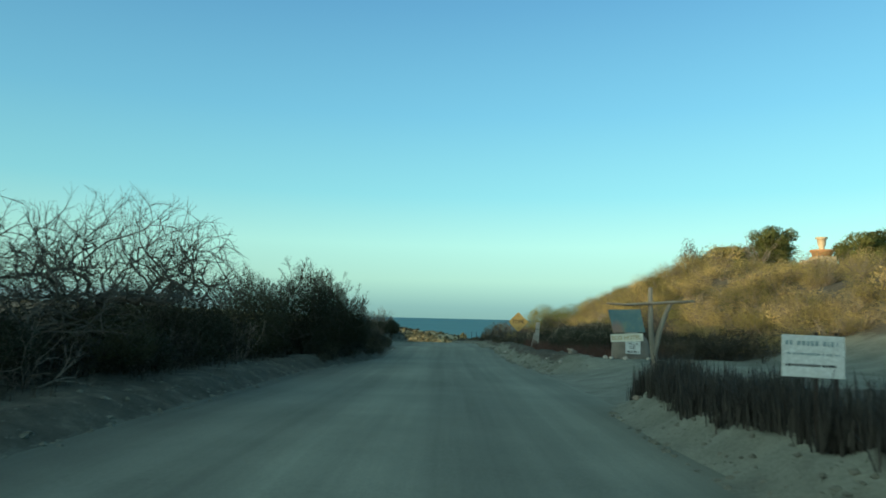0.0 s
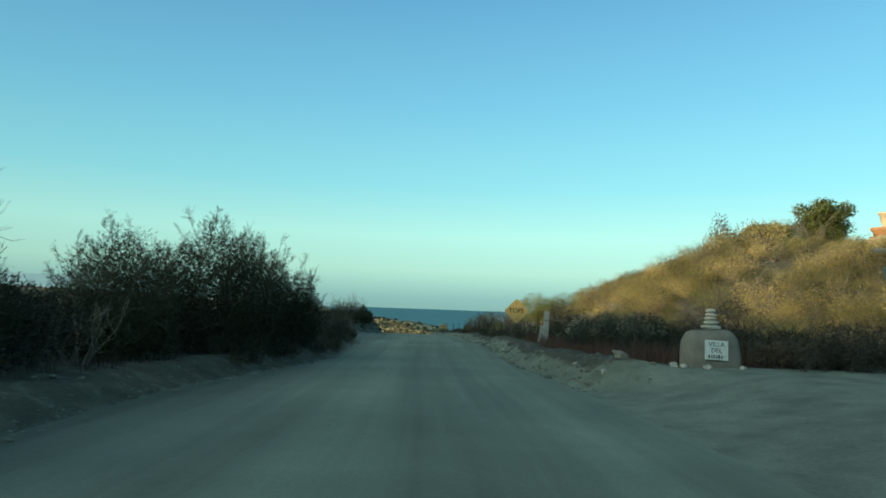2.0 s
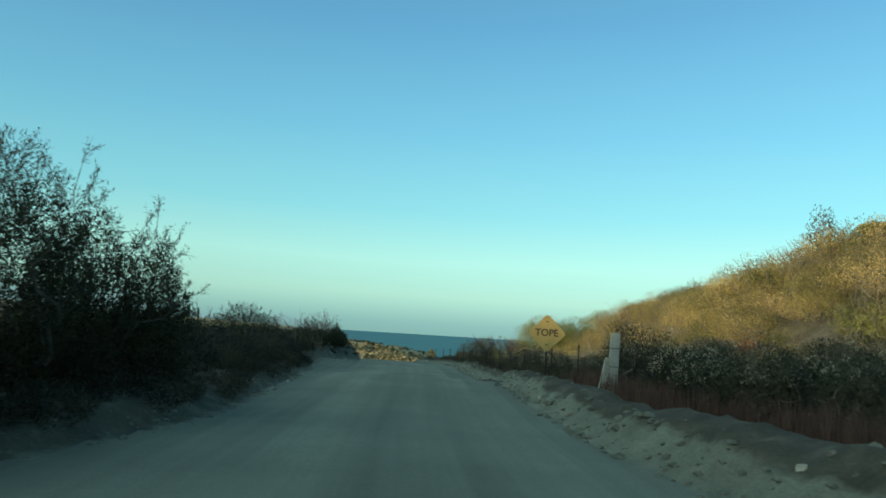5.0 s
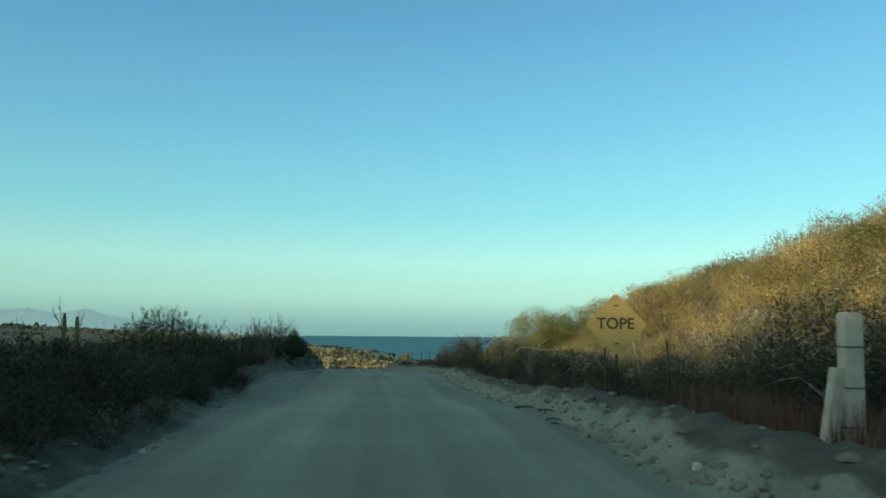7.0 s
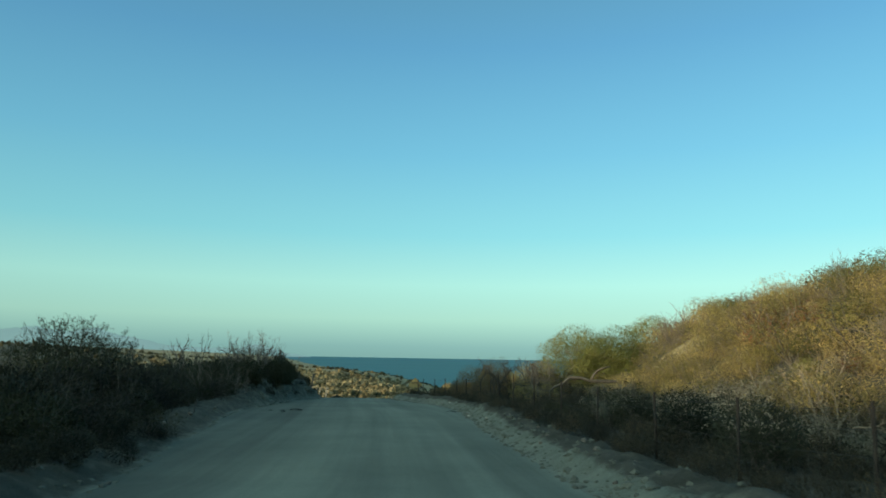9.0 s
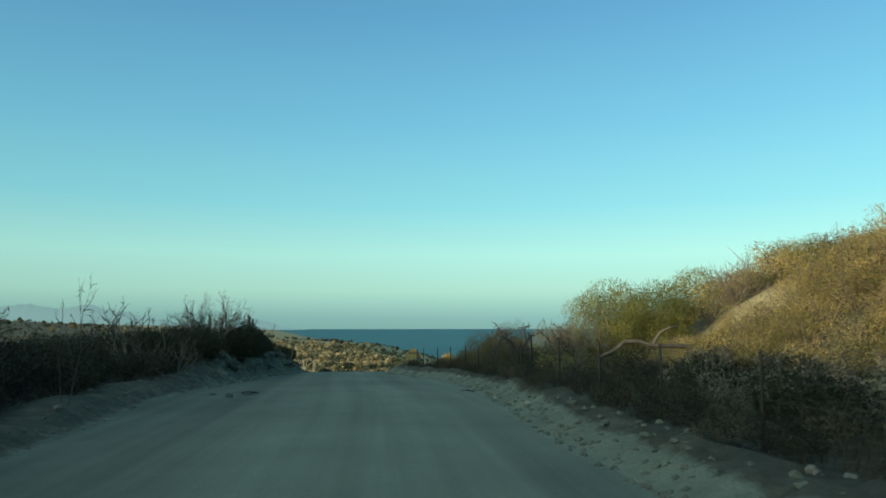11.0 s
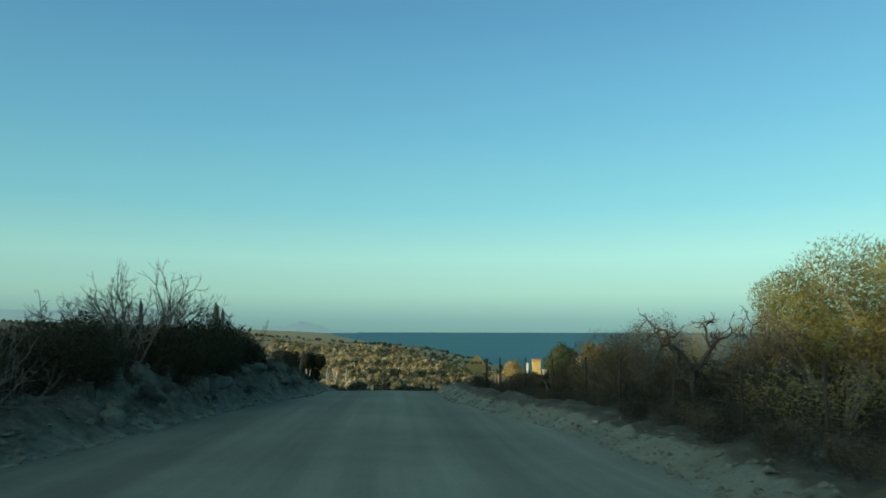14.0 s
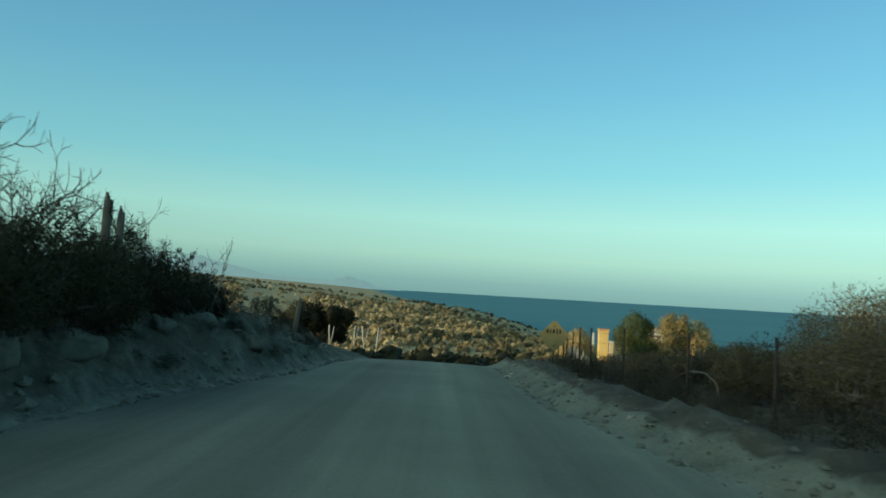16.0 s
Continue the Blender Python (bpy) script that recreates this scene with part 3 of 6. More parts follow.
        normal = normal or self.jitter(1.0)
        s = d.cross(normal)
        if s.length < 1e-4:
            return
        s = s.normalized() * wd * 0.5
        n = (s.cross(d).normalized() * 0.5 + Vector((soft.x, soft.y, soft.z * 0.75)).normalized()) if soft else s.cross(d)
        self.ln += [tuple(n.normalized())] * 3
        k = len(self.lv)
        self.lv += [p - s, p + s, p + d * ln]
        self.lf.append((k, k + 1, k + 2))

    def leaves(self, per_tip, ln, wd, scatter=0.05, along_d=0.6):
        rng = self.rng
        for p, d in self.tips:
            for _ in range(per_tip):
                self.leaf(p + self.puff(scatter * 1.5), d * along_d + self.jitter(0.6), ln * rng.uniform(0.6, 1.3), wd * rng.uniform(0.7, 1.3))


def empty_thing(name, label, category, group="", place=None, kind=""):
    ob = new(name)
    ob.empty_display_size = 0.2
    if place is not None:
        ob.matrix_basis = place
    return tagged(ob, label, category, group, kind)


def wood_parts(root, wood, bark, thick):
    """The stout limbs and the fine twigs of a bare tree, a mesh each."""
    for name, keep in (("trunk", lambda r: r > thick), ("crown", lambda r: r <= thick)):
        faces = [f for f, r in zip(wood.f, wood.girth) if keep(r)]
        used = sorted({i for f in faces for i in f})
        at = {v: k for k, v in enumerate(used)}
        plain(name, [tuple(wood.v[i]) for i in used], [tuple(at[i] for i in f) for f in faces], bark, root)


def plant(name, wood, bark, leaf, label, category, group="", stem_name="woodwork", leaf_name="foliage"):
    root = empty_thing(name, label, category, group)
    plain(stem_name, [tuple(v) for v in wood.v], wood.f, bark, root)
    if wood.lf:
        plain(leaf_name, [tuple(v) for v in wood.lv], wood.lf, leaf, root, normals=wood.ln)
    return root


def stand(x, y, turn=0.0, scale=1.0, sink=0.05, tall=None):
    m = Matrix.Translation((x, y, land(x, y) - sink)) @ Matrix.Rotation(turn, 4, "Z")
    return m @ Matrix.Diagonal((scale, scale, scale * (tall or 1.0), 1))


def put(ob, m):
    """A first plant is moved to its place; copies keep the scale of the pose."""
    ob.matrix_basis = m
    return ob


def put_copy(ob, m):
    made = copy_thing(ob, Matrix())
    made.matrix_basis = m
    return made


def scrub(seed, size=1.0, tips=3, leaf=(0.05, 0.022), leaf_mat=None, bark=None, stems=6, depth=2, label="", spread=0.55, name="shrub", group="", up=0.1, flat=0.75, scatter=0.07, wide=0.75):
    w = Wood(seed)
    for k in range(stems):
        a = 2 * math.pi * k / stems + w.rng.uniform(-0.4, 0.4)
        d = Vector((math.cos(a) * flat, math.sin(a) * flat, w.rng.uniform(0.35, 1.1)))
        w.grow(Vector((0.08 * math.cos(a), 0.08 * math.sin(a), 0)), d, size * w.rng.uniform(0.35, 0.55), 0.016 * size, depth, 0.2, (2, 2), spread, up, 0.72, 2, 0.5)
    w.reach(size, size * wide)
    if tips:
        w.clothe(ring_lobes(w.rng, size * 0.92, size * wide, 5), tips * 110, (leaf[0] * 1.15, leaf[1] * 1.25), 0.7, 0.25)
        w.leaves(1, leaf[0], leaf[1], scatter)
    return plant(name, w, bark or DARKTWIG, leaf_mat, label, "shrub", group)


def light_bush(seed, leaf_count=170, leaf=(0.17, 0.026), twigs=12, bare=False, lobes=4):
    """A lighter bush of height 1, for the bushes that nobody could count: twigs under a leafy dome of several lobes."""
    w = Wood(seed)
    rng = w.rng
    round_it = ring_lobes(rng, 1.0, 0.72, lobes)
    for _ in range(twigs * (3 if bare else 1)):
        x, y, z, a, b, c = rng.choice(round_it)
        d = w.jitter(1.0).normalized()
        end = Vector((x + d.x * a * 1.1, y + d.y * b * 1.1, z + abs(d.z) * c * rng.uniform(1.0, 1.25)))
        mid = end * 0.55 + w.jitter(0.06)
        w.limb(Vector((0, 0, 0)), mid, 0.014, 0.008, 3)
        w.limb(mid, end, 0.008, 0.003, 3)
        if bare:
            for _ in range(2):
                w.limb(mid.lerp(end, rng.random()), end + w.jitter(0.13), 0.005, 0.0025, 3)
    if not bare:
        w.clothe(round_it, leaf_count, leaf)
    return np.array([tuple(p) for p in w.v]), w.f, np.array([tuple(p) for p in w.lv]).reshape(-1, 3), w.lf, np.array(w.ln).reshape(-1, 3)


def sheet_of(name, label, category, bushes, wood_mat, leaf_mat):
    """Joins many bushes (mesh, pose) into one object of stuff; each keeps a tone of its own."""
    vs, ns, fs, mats, tones, at = [], [], [], [], [], 0
    rng = random.Random(len(bushes))
    for (v, f, lv, lf, ln), m in bushes:
        a, tone = np.array(m), rng.random()
        for pts, faces, slot, ways in ((v, f, 0, v * 0), (lv, lf, 1, ln)):
            if len(pts):
                ns.append(ways @ np.linalg.inv(a[:3, :3]) if slot else ways)
                vs.append(pts @ a[:3, :3].T + a[:3, 3])
                fs.extend(tuple(i + at for i in face) for face in faces)
                mats.extend([slot] * len(faces))
                tones.extend([tone] * len(pts))
                at += len(pts)
    me = bpy.data.meshes.new(name)
    me.from_pydata(np.concatenate(vs).tolist(), [], fs)
    me.materials.append(wood_mat)
    me.materials.append(leaf_mat)
    me.polygons.foreach_set("material_index", mats)
    me.polygons.foreach_set("use_smooth", [True] * len(me.polygons))
    ways = np.concatenate(ns)
    size = np.linalg.norm(ways, axis=1, keepdims=True)
    me.normals_split_custom_set_from_vertices((ways / np.where(size > 0, size, 1)).tolist())
    me.attributes.new("tone", "FLOAT", "POINT").data.foreach_set("value", tones)
    return tagged(new(name, me), label, category, kind="stuff")


# ---- plants by the road ----
def planter(seed):
    """Places a kind of plant: its first one is moved there, the next ones are copies."""
    rng, first = random.Random(seed), set()

    def place(kind, x, y, size, tall=1.0):
        ob = rng.choice(kind)
        m = stand(x, y, rng.uniform(0, 6.28), size, 0.06, tall)
        if ob.name in first:
            put_copy(ob, m)
        else:
            first.add(ob.name)
            put(ob, m)
    return rng, place


def left_height(y):
    return along(y, [-5, 8, 12, 19, 24, 28, 33, 44, 52, 58, 61, 70, 74, 84, 88, 92], [1.4, 1.5, 1.7, 1.7, 1.5, 1.3, 1.35, 1.5, 1.7, 1.65, 1.5, 1.5, 1.5, 0.75, 0.5, 0.5])


def off_of(y):
    return 1.0 if y < 62 else 0.8


def left_plants():
    rng, place = planter(21)
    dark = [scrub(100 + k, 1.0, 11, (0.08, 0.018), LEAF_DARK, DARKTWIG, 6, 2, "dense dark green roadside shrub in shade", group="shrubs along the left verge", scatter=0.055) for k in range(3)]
    grey = [scrub(110 + k, 1.0, 8, (0.07, 0.016), LEAF_SHADED, DARKTWIG, 6, 2, "grey-brown dry shrub on the verge, shade in its leaf colour", group="shrubs along the left verge", scatter=0.055) for k in range(3)]
    bare = [scrub(120 + k, 1.0, 0, bark=BARK, stems=10, depth=3, label="leafless grey twiggy shrub on the verge", name="bare_shrub", group="bare shrubs along the left verge", spread=0.42) for k in range(2)]
    low = []
    ys = -3.0
    while ys < 92:
        c, le, h = centre(ys), left_edge(ys), left_height(ys)
        off = 1.0 if ys < 62 else 0.75
        x = c + le - off - 0.5 * h - rng.uniform(0, 0.4)
        pick = rng.random()
        kind = dark if pick < (0.55 if ys < 60 else 0.45) else (grey if pick < 0.95 else bare)
        place(kind, x, ys + rng.uniform(-0.4, 0.4), h * 0.72 * rng.uniform(0.85, 1.15))
        if rng.random() < 0.55:
            place(dark if rng.random() < 0.5 else grey, x - 1.2, ys + rng.uniform(-0.5, 0.5), h * rng.uniform(0.85, 1.1))
        if 23 < ys < 52:
            for _ in range(4):
                yy = ys + rng.uniform(-0.6, 0.6)
                low.append((centre(yy) + left_edge(yy) - rng.uniform(0.2, 1.0), yy, h * rng.uniform(0.25, 0.45)))
        elif 70 <= ys < 88:
            for _ in range(3):
                yy = ys + rng.uniform(-0.6, 0.6)
                low.append((centre(yy) + left_edge(yy) - rng.uniform(0.4, 1.5), yy, rng.uniform(0.2, 0.42)))
        ys += 1.25
    for x, y, h in ((-8.0, 65, 1.5), (-8.6, 68, 1.6), (-8.8, 72, 1.7), (-7.4, 66.5, 1.3)):
        place(bare, x, y, h)
    # the deeper rows, joined
    leaves = [light_bush(500 + k, 620, (0.085, 0.025), 5, lobes=3) for k in range(4)]
    rows = [(rng.choice(leaves), stand(x, y, rng.uniform(0, 6.28), size, 0.04)) for x, y, size in low]
    ys = -3.0
    while ys < 95:
        c, le, h = centre(ys), left_edge(ys), left_height(ys)
        for r in range(1, 4):
            x = c + le - off_of(ys) - 0.6 * h - r * 1.35 - rng.uniform(-0.3, 0.5)
            s = h * rng.uniform(0.75, 1.05) * (0.95 if r > 2 else 1.0)
            rows.append((rng.choice(leaves), stand(x, ys + rng.uniform(-0.5, 0.5), rng.uniform(0, 6.28), s, 0.06)))
        ys += 1.25
    sheet_of("thicket", "thick tangle of dark scrub behind the verge, shade in its colour", "thicket", rows, DARKTWIG, SCRUB_SHADED)


left_plants()


def tall_bush(seed, x, y, height, wide, label, sprays=620, name="tall_bush", group="tall bushes by the road"):
    """A feathery many-stemmed bush: a dense heart of several lobes, out of which leafy branches rise and spread."""
    w = Wood(seed)
    rng = w.rng
    lobes = ring_lobes(rng, height * 0.85, wide, 7, (0.44, 0.76, 0.44), (0.6, 0.95), (0.3, 0.42))
    lobes.append((0, 0, height * 0.66, wide * 0.36, wide * 0.36, height * 0.24))
    w.fill(w.cloud(lobes, sprays // 4, 0.25, 0.12), (0, 0, 0), 0.25, 0.02, 0.005, 0.46)
    w.clothe(lobes, int(sprays * 22), (0.07, 0.018), 0.8, 0.2)
    for p, d in list(w.tips):
        out = d * 0.7 + Vector((p.x / wide, p.y / wide, 0)) * 0.5 + Vector((0, 0, 0.5)) + w.jitter(0.25)
        w.plume(p, out, height * rng.uniform(0.08, 0.2), 60, (0.05, 0.012))
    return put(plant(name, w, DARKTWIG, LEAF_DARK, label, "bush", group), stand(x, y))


tall_bush(31, -5.0, 24.1, 3.95, 1.6, "tall feathery dark green bush beside the road", 900)
tall_bush(32, -6.0, 21.2, 3.0, 1.6, "broad feathery dark green bush beside the road")
tall_bush(33, -4.8, 26.6, 3.75, 1.25, "feathery green bush leaning towards the road", 700)
tall_bush(36, -4.4, 28.3, 3.1, 1.1, "smaller feathery green bush at the end of the row")
tall_bush(39, -3.8, 29.2, 2.4, 0.8, "low feathery bush at the foot of the row", 350)
tall_bush(34, -7.2, 24.8, 3.5, 1.7, "feathery dark green bush set back from the road", 700)
tall_bush(35, -8.4, 17.6, 2.4, 1.8, "low spreading dark green bush by the verge")
tall_bush(37, -6.4, 16.6, 2.0, 1.5, "low dark green bush under the bare trees")
tall_bush(80, -5.9, 11.3, 1.35, 1.2, "low dark bush under the bare trees", 330)
tall_bush(81, -6.3, 8.4, 1.3, 1.2, "low dark bush beside the verge", 330)
tall_bush(82, -7.2, 14.0, 1.7, 1.4, "dark green bush among the bare trees", 400)
tall_bush(38, -9.6, 56.0, 3.0, 2.4, "rounded dark green bush standing above the scrub", 900)
for k, (x, y, h, r) in enumerate(((-7.0, 73.6, 1.7, 1.0), (-7.0, 75.2, 1.9, 1.1), (-7.1, 76.4, 1.75, 1.0), (-7.5, 77.7, 2.0, 1.1), (-7.3, 79.2, 1.6, 0.9), (-7.3, 80.5, 1.1, 0.6), (-8.9, 74.6, 1.9, 1.3), (-7.7, 70.3, 1.65, 1.1), (-8.6, 67.6, 1.7, 1.2))):
    tall_bush(930 + k, x, y, h, r, "dense dark bush on top of the earth bank", 330, "bank_bush", "bushes on the bank")


def bare_tree(seed, x, y, height, wide, label, count=420, bark=None, lean=(0.3, 0.0), tip=0.005, low=0.35):
    """A leafless spreading tree: arching limbs under a broad crown of fine twigs."""
    w = Wood(seed)
    rng = w.rng
    lobes = [(lean[0], lean[1], height * 0.5, wide * 0.85, wide * 0.85, height * 0.46)]
    for k in range(7):
        a = 0.9 * k + rng.uniform(-0.3, 0.3)
        r, h = wide * rng.uniform(0.45, 0.75), height * rng.uniform(0.6, 0.95)
        lobes.append((lean[0] + r * math.cos(a), lean[1] + r * math.sin(a), h * 0.62, wide * 0.38, wide * 0.38, h * 0.38))
    w.fill(w.cloud(lobes, count, height * low, 0.3), (0, 0, 0), 0.2, 0.025, tip * 0.8, 0.46)
    for p, d in list(w.tips):
        for _ in range(3):
            e = (d + w.jitter(0.45)).normalized()
            m = p + e * rng.uniform(0.1, 0.28)
            w.limb(p - d * rng.uniform(0, 0.12), m, tip * 0.75, tip * 0.5, 3)
            w.limb(m, m + (e + w.jitter(0.4)).normalized() * rng.uniform(0.06, 0.2), tip * 0.5, tip * 0.3, 3)
    root = empty_thing("bare_tree", label, "tree", "leafless trees", stand(x, y))
    wood_parts(root, w, bark or BARK, 0.016)
    return root


bare_tree(41, -6.4, 12.3, 3.8, 2.75, "leafless grey tree with fine spreading twigs", 1050, DARKTWIG, lean=(0.5, 0.1), tip=0.006)
bare_tree(42, -8.9, 10.6, 3.9, 2.5, "leafless grey tree tangled with its neighbour", 620, DARKTWIG, lean=(0.2, 0.0), tip=0.007)
bare_tree(43, -6.0, 9.4, 2.3, 1.8, "low leafless tree arching over the verge", 170, DARKTWIG, lean=(0.1, 0.3), tip=0.006)
bare_tree(47, -10.0, 6.5, 3.0, 2.2, "leafless grey tree further along the verge", 420, tip=0.007)


def fan_tree(seed, x, y, top, wide, label, stems=8, bark=None, depth=3, girth=0.03):
    """A leafless shrub-like tree: stems that fan out from the foot and fork into crooked twigs."""
    w = Wood(seed)
    for k in range(stems):
        a = 2 * math.pi * k / stems + w.rng.uniform(-0.4, 0.4)
        d = Vector((math.cos(a) * 0.55, math.sin(a) * 0.55, w.rng.uniform(0.7, 1.2)))
        w.grow(Vector((0.1 * math.cos(a), 0.1 * math.sin(a), 0)), d, w.rng.uniform(0.5, 0.8), girth, depth, 0.2, (2, 3), 0.5, 0.05, 0.66, 3, 0.5)
    w.reach(top - land(x, y) + 0.05, wide)
    root = empty_thing("bare_tree", label, "tree", "leafless trees", stand(x, y))
    wood_parts(root, w, bark or BARK, 0.016)
    return root


fan_tree(44, -8.6, 75.0, 1.6, 1.8, "leafless grey shrub-like tree on the bank", 8, None, 4, 0.022)
fan_tree(45, -9.4, 77.4, 1.45, 1.7, "leafless grey tree on the bank", 7, None, 4, 0.022)
fan_tree(48, -7.9, 72.6, 1.4, 1.5, "leafless tree on the edge of the bank", 7, None, 4, 0.022)
fan_tree(83, -8.2, 79.0, 0.95, 1.2, "low leafless tree near the end of the bank", 6, None, 4, 0.018)
fan_tree(50, -10.5, 70.0, 1.2, 1.3, "leafless shrub-like tree standing in the scrub", 7)
fan_tree(46, -7.2, 80.2, 0.4, 0.75, "small leafless tree at the end of the bank", 5, TWIG, 3, 0.018)
fan_tree(76, -6.0, 56.0, 1.25, 0.5, "thin leafless sapling standing in the thicket", 2, DARKTWIG, 3, 0.016)
fan_tree(77, -8.0, 44.5, 1.35, 0.4, "forked leafless snag standing above the thicket", 2, DARKTWIG, 2, 0.025)
fan_tree(79, 7.6, 47.6, 0.65, 0.8, "pale leafless bush at the foot of the hill", 6, TWIG, 3, 0.016)
bare_tree(49, 5.75, 64.7, 2.1, 1.0, "pale forked leafless tree behind the fence", 70, BARK, (0.0, 0.0), 0.0055, 0.55)


def cactus(x, y, top, arms=()):
    """A ribbed column cactus; arms stand beside the main column."""
    root = empty_thing("column_cactus", "slender ribbed column cactus among the scrub", "cactus", "column cacti", stand(x, y))
    height = top - land(x, y) + 0.05

    def column(px, py, h, r):
        verts, faces, ribs, rows = [], [], 20, 12
        for j in range(rows + 1):
            f = j / rows
            rr = r * (1 - 0.2 * f) * (1 if f < 0.93 else 0.65) * (1 + 0.06 * math.sin(9 * f))
            for k in range(ribs):
                q = rr * (1.0 if k % 2 else 0.78)
                w = 2 * math.pi * k / ribs
                verts.append((px + q * math.cos(w) + 0.03 * math.sin(3 * f), py + q * math.sin(w), h * f))
        for j in range(rows):
            for k in range(ribs):
                a, b = j * ribs + k, j * ribs + (k + 1) % ribs
                faces.append((a, b, b + ribs, a + ribs))
        faces.append(tuple(range(rows * ribs, rows * ribs + ribs)))
        return verts, faces

    for k, (px, py, h) in enumerate(((0, 0, height), *arms)):
        plain("column" if k == 0 else "arm", *column(px, py, h, 0.062), CACTUS, root)
    return root


cactus(-9.2, 47.5, 1.0)
cactus(-9.7, 47.8, 1.1)


def hill_plants():
    """Dry golden scrub over the hill on the right: the lowest bushes one by one, the rest as one sheet."""
    rng, place = planter(77)
    gold = [scrub(200 + k, 1.0, 14, (0.06, 0.013), LEAF_DRY, TWIG, 7, 2, "dry golden-brown scrub bush on the hillside", group="scrub on the hillside", scatter=0.06) for k in range(3)]
    olive = [scrub(210 + k, 1.0, 18, (0.06, 0.014), LEAF_GREEN, BARK, 7, 2, "olive green scrub bush on the hillside", group="scrub on the hillside", scatter=0.06) for k in range(2)]
    rust = [scrub(220, 1.0, 5, (0.05, 0.022), LEAF_RED, TWIG, 11, 2, "rusty red dry bush on the hillside", group="scrub on the hillside", scatter=0.08)]
    twiggy = [scrub(230 + k, 1.0, 0, bark=TWIG, stems=9, depth=3, label="leafless twiggy bush on the hillside", name="bare_shrub", group="bare scrub on the hillside", spread=0.42) for k in range(2)]
    protos = {"gold": [light_bush(600 + k, 850, (0.058, 0.016), 14, lobes=5) for k in range(6)], "olive": [light_bush(620 + k, 850, (0.056, 0.017), 10, lobes=5) for k in range(5)], "twig": [light_bush(640 + k, bare=True) for k in range(3)], "grey": [light_bush(660 + k, 700, (0.07, 0.018), 10) for k in range(4)],
              "fine": [light_bush(680 + k, 1900, (0.038, 0.0105), 16, lobes=6) for k in range(4)], "leafy": [light_bush(690 + k, 1900, (0.037, 0.0105), 12, lobes=6) for k in range(3)]}
    rows = {"gold": [], "olive": [], "twig": [], "grey": []}
    near = 0
    for _ in range(2600):
        x, y = rng.uniform(6.0 if _ % 3 == 0 else 8.0, 27), rng.uniform(22, 97)
        h = hill_right(x, y)
        if x < 8.0 and y < 68:
            continue
        if h < 0.25 and y < 66 and rng.random() < 0.6:
            continue
        if x > 19 and rng.random() < 0.75:
            continue
        if y > 35 and abs(x - 23.05 + (42 - y) * 0.5) < 1.5:
            continue
        if math.hypot((x - 11.9) / 2.7, (y - 67.6) / 3.2) < 1 and rng.random() < 0.93:
            continue
        if rng.random() < 0.6:
            continue
        size = rng.uniform(0.85, 1.65) * (0.75 if h < 1 and y < 66 else 1.0) * (1.25 if y > 70 else 1.0) * (0.75 if y < 38 and x > 13 else 1.0) * (1.35 if 42 < y < 54 and 11 < x < 20 else 1.0)
        size *= rng.choice((0.7, 0.85, 1.0, 1.0, 1.25))
        green = noise.noise(Vector((x * 0.22, y * 0.22, 5))) + rng.gauss(0, 0.25)
        pick = rng.random()
        # low on the slope, bushes take the grey with shade painted in
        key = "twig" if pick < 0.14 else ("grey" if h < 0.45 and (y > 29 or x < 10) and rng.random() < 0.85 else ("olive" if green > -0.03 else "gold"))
        if key != "grey" and 0.2 < h < 1.6 and 30 < y < 82 and near < 75 and rng.random() < 0.4:
            near += 1
            place(rust if pick > 0.95 else {"gold": gold, "olive": olive, "twig": twiggy}[key], x, y, min(size, 1.3))
        else:
            wide = rng.uniform(1.1, 1.5) if key != "twig" else 1.0
            kind = {"gold": "fine", "olive": "leafy"}.get(key, key) if y < 70 and x < 16 else key
            if x > 16.5 and 30 < y < 42:
                size *= 0.6
            rows[key].append((rng.choice(protos[kind]), stand(x, y, rng.uniform(0, 6.28), min(size * wide, 2.2), 0.12, 1 / wide)))
    for _ in range(210):
        x, y = rng.uniform(8.5, 16), rng.uniform(40, 66)
        if 0.5 < hill_right(x, y) < 4.2 and math.hypot((x - 11.9) / 2.7, (y - 67.6) / 3.2) > 1:
            key, kind = ("olive", "leafy") if rng.random() < 0.25 else ("gold", "fine")
            rows[key].append((rng.choice(protos[kind]), stand(x, y, rng.uniform(0, 6.28), rng.uniform(1.1, 1.7), 0.12, 0.75)))
    for _ in range(120):
        x, y = rng.uniform(10.5, 24), rng.uniform(22.0, 34)
        key = rng.choice(("olive", "gold", "gold", "twig"))
        kind = {"olive": "leafy", "gold": "fine", "twig": "twig"}[key]
        rows[key].append((rng.choice(protos[kind]), stand(x, y, rng.uniform(0, 6.28), rng.uniform(1.0, 1.6), 0.08, 0.75)))
    for _ in range(120):
        x, y = rng.uniform(12, 27), rng.uniform(28.5, 41.5)
        if y > 35 and abs(x - 23.05 + (42 - y) * 0.5) < 1.5:
            continue
        low = 0.55 if y > 33 and x > 15 else 1.0
        green = x > 20.5 and rng.random() < 0.7 or y > 37 and x < 19 and rng.random() < 0.4
        key = "olive" if green else rng.choice(("gold", "gold", "gold", "twig", "olive"))
        kind = {"olive": "leafy", "gold": "fine", "twig": "twig"}[key]
        rows[key].append((rng.choice(protos[kind]), stand(x, y, rng.uniform(0, 6.28), low * rng.uniform(1.0, 1.7), 0.1, rng.uniform(0.75, 1.1))))
    for x, y, size in ((11.8, 57.4, 1.5), (12.4, 58.6, 1.4), (12.9, 57.0, 1.3)):
        place(rust, x, y, size)
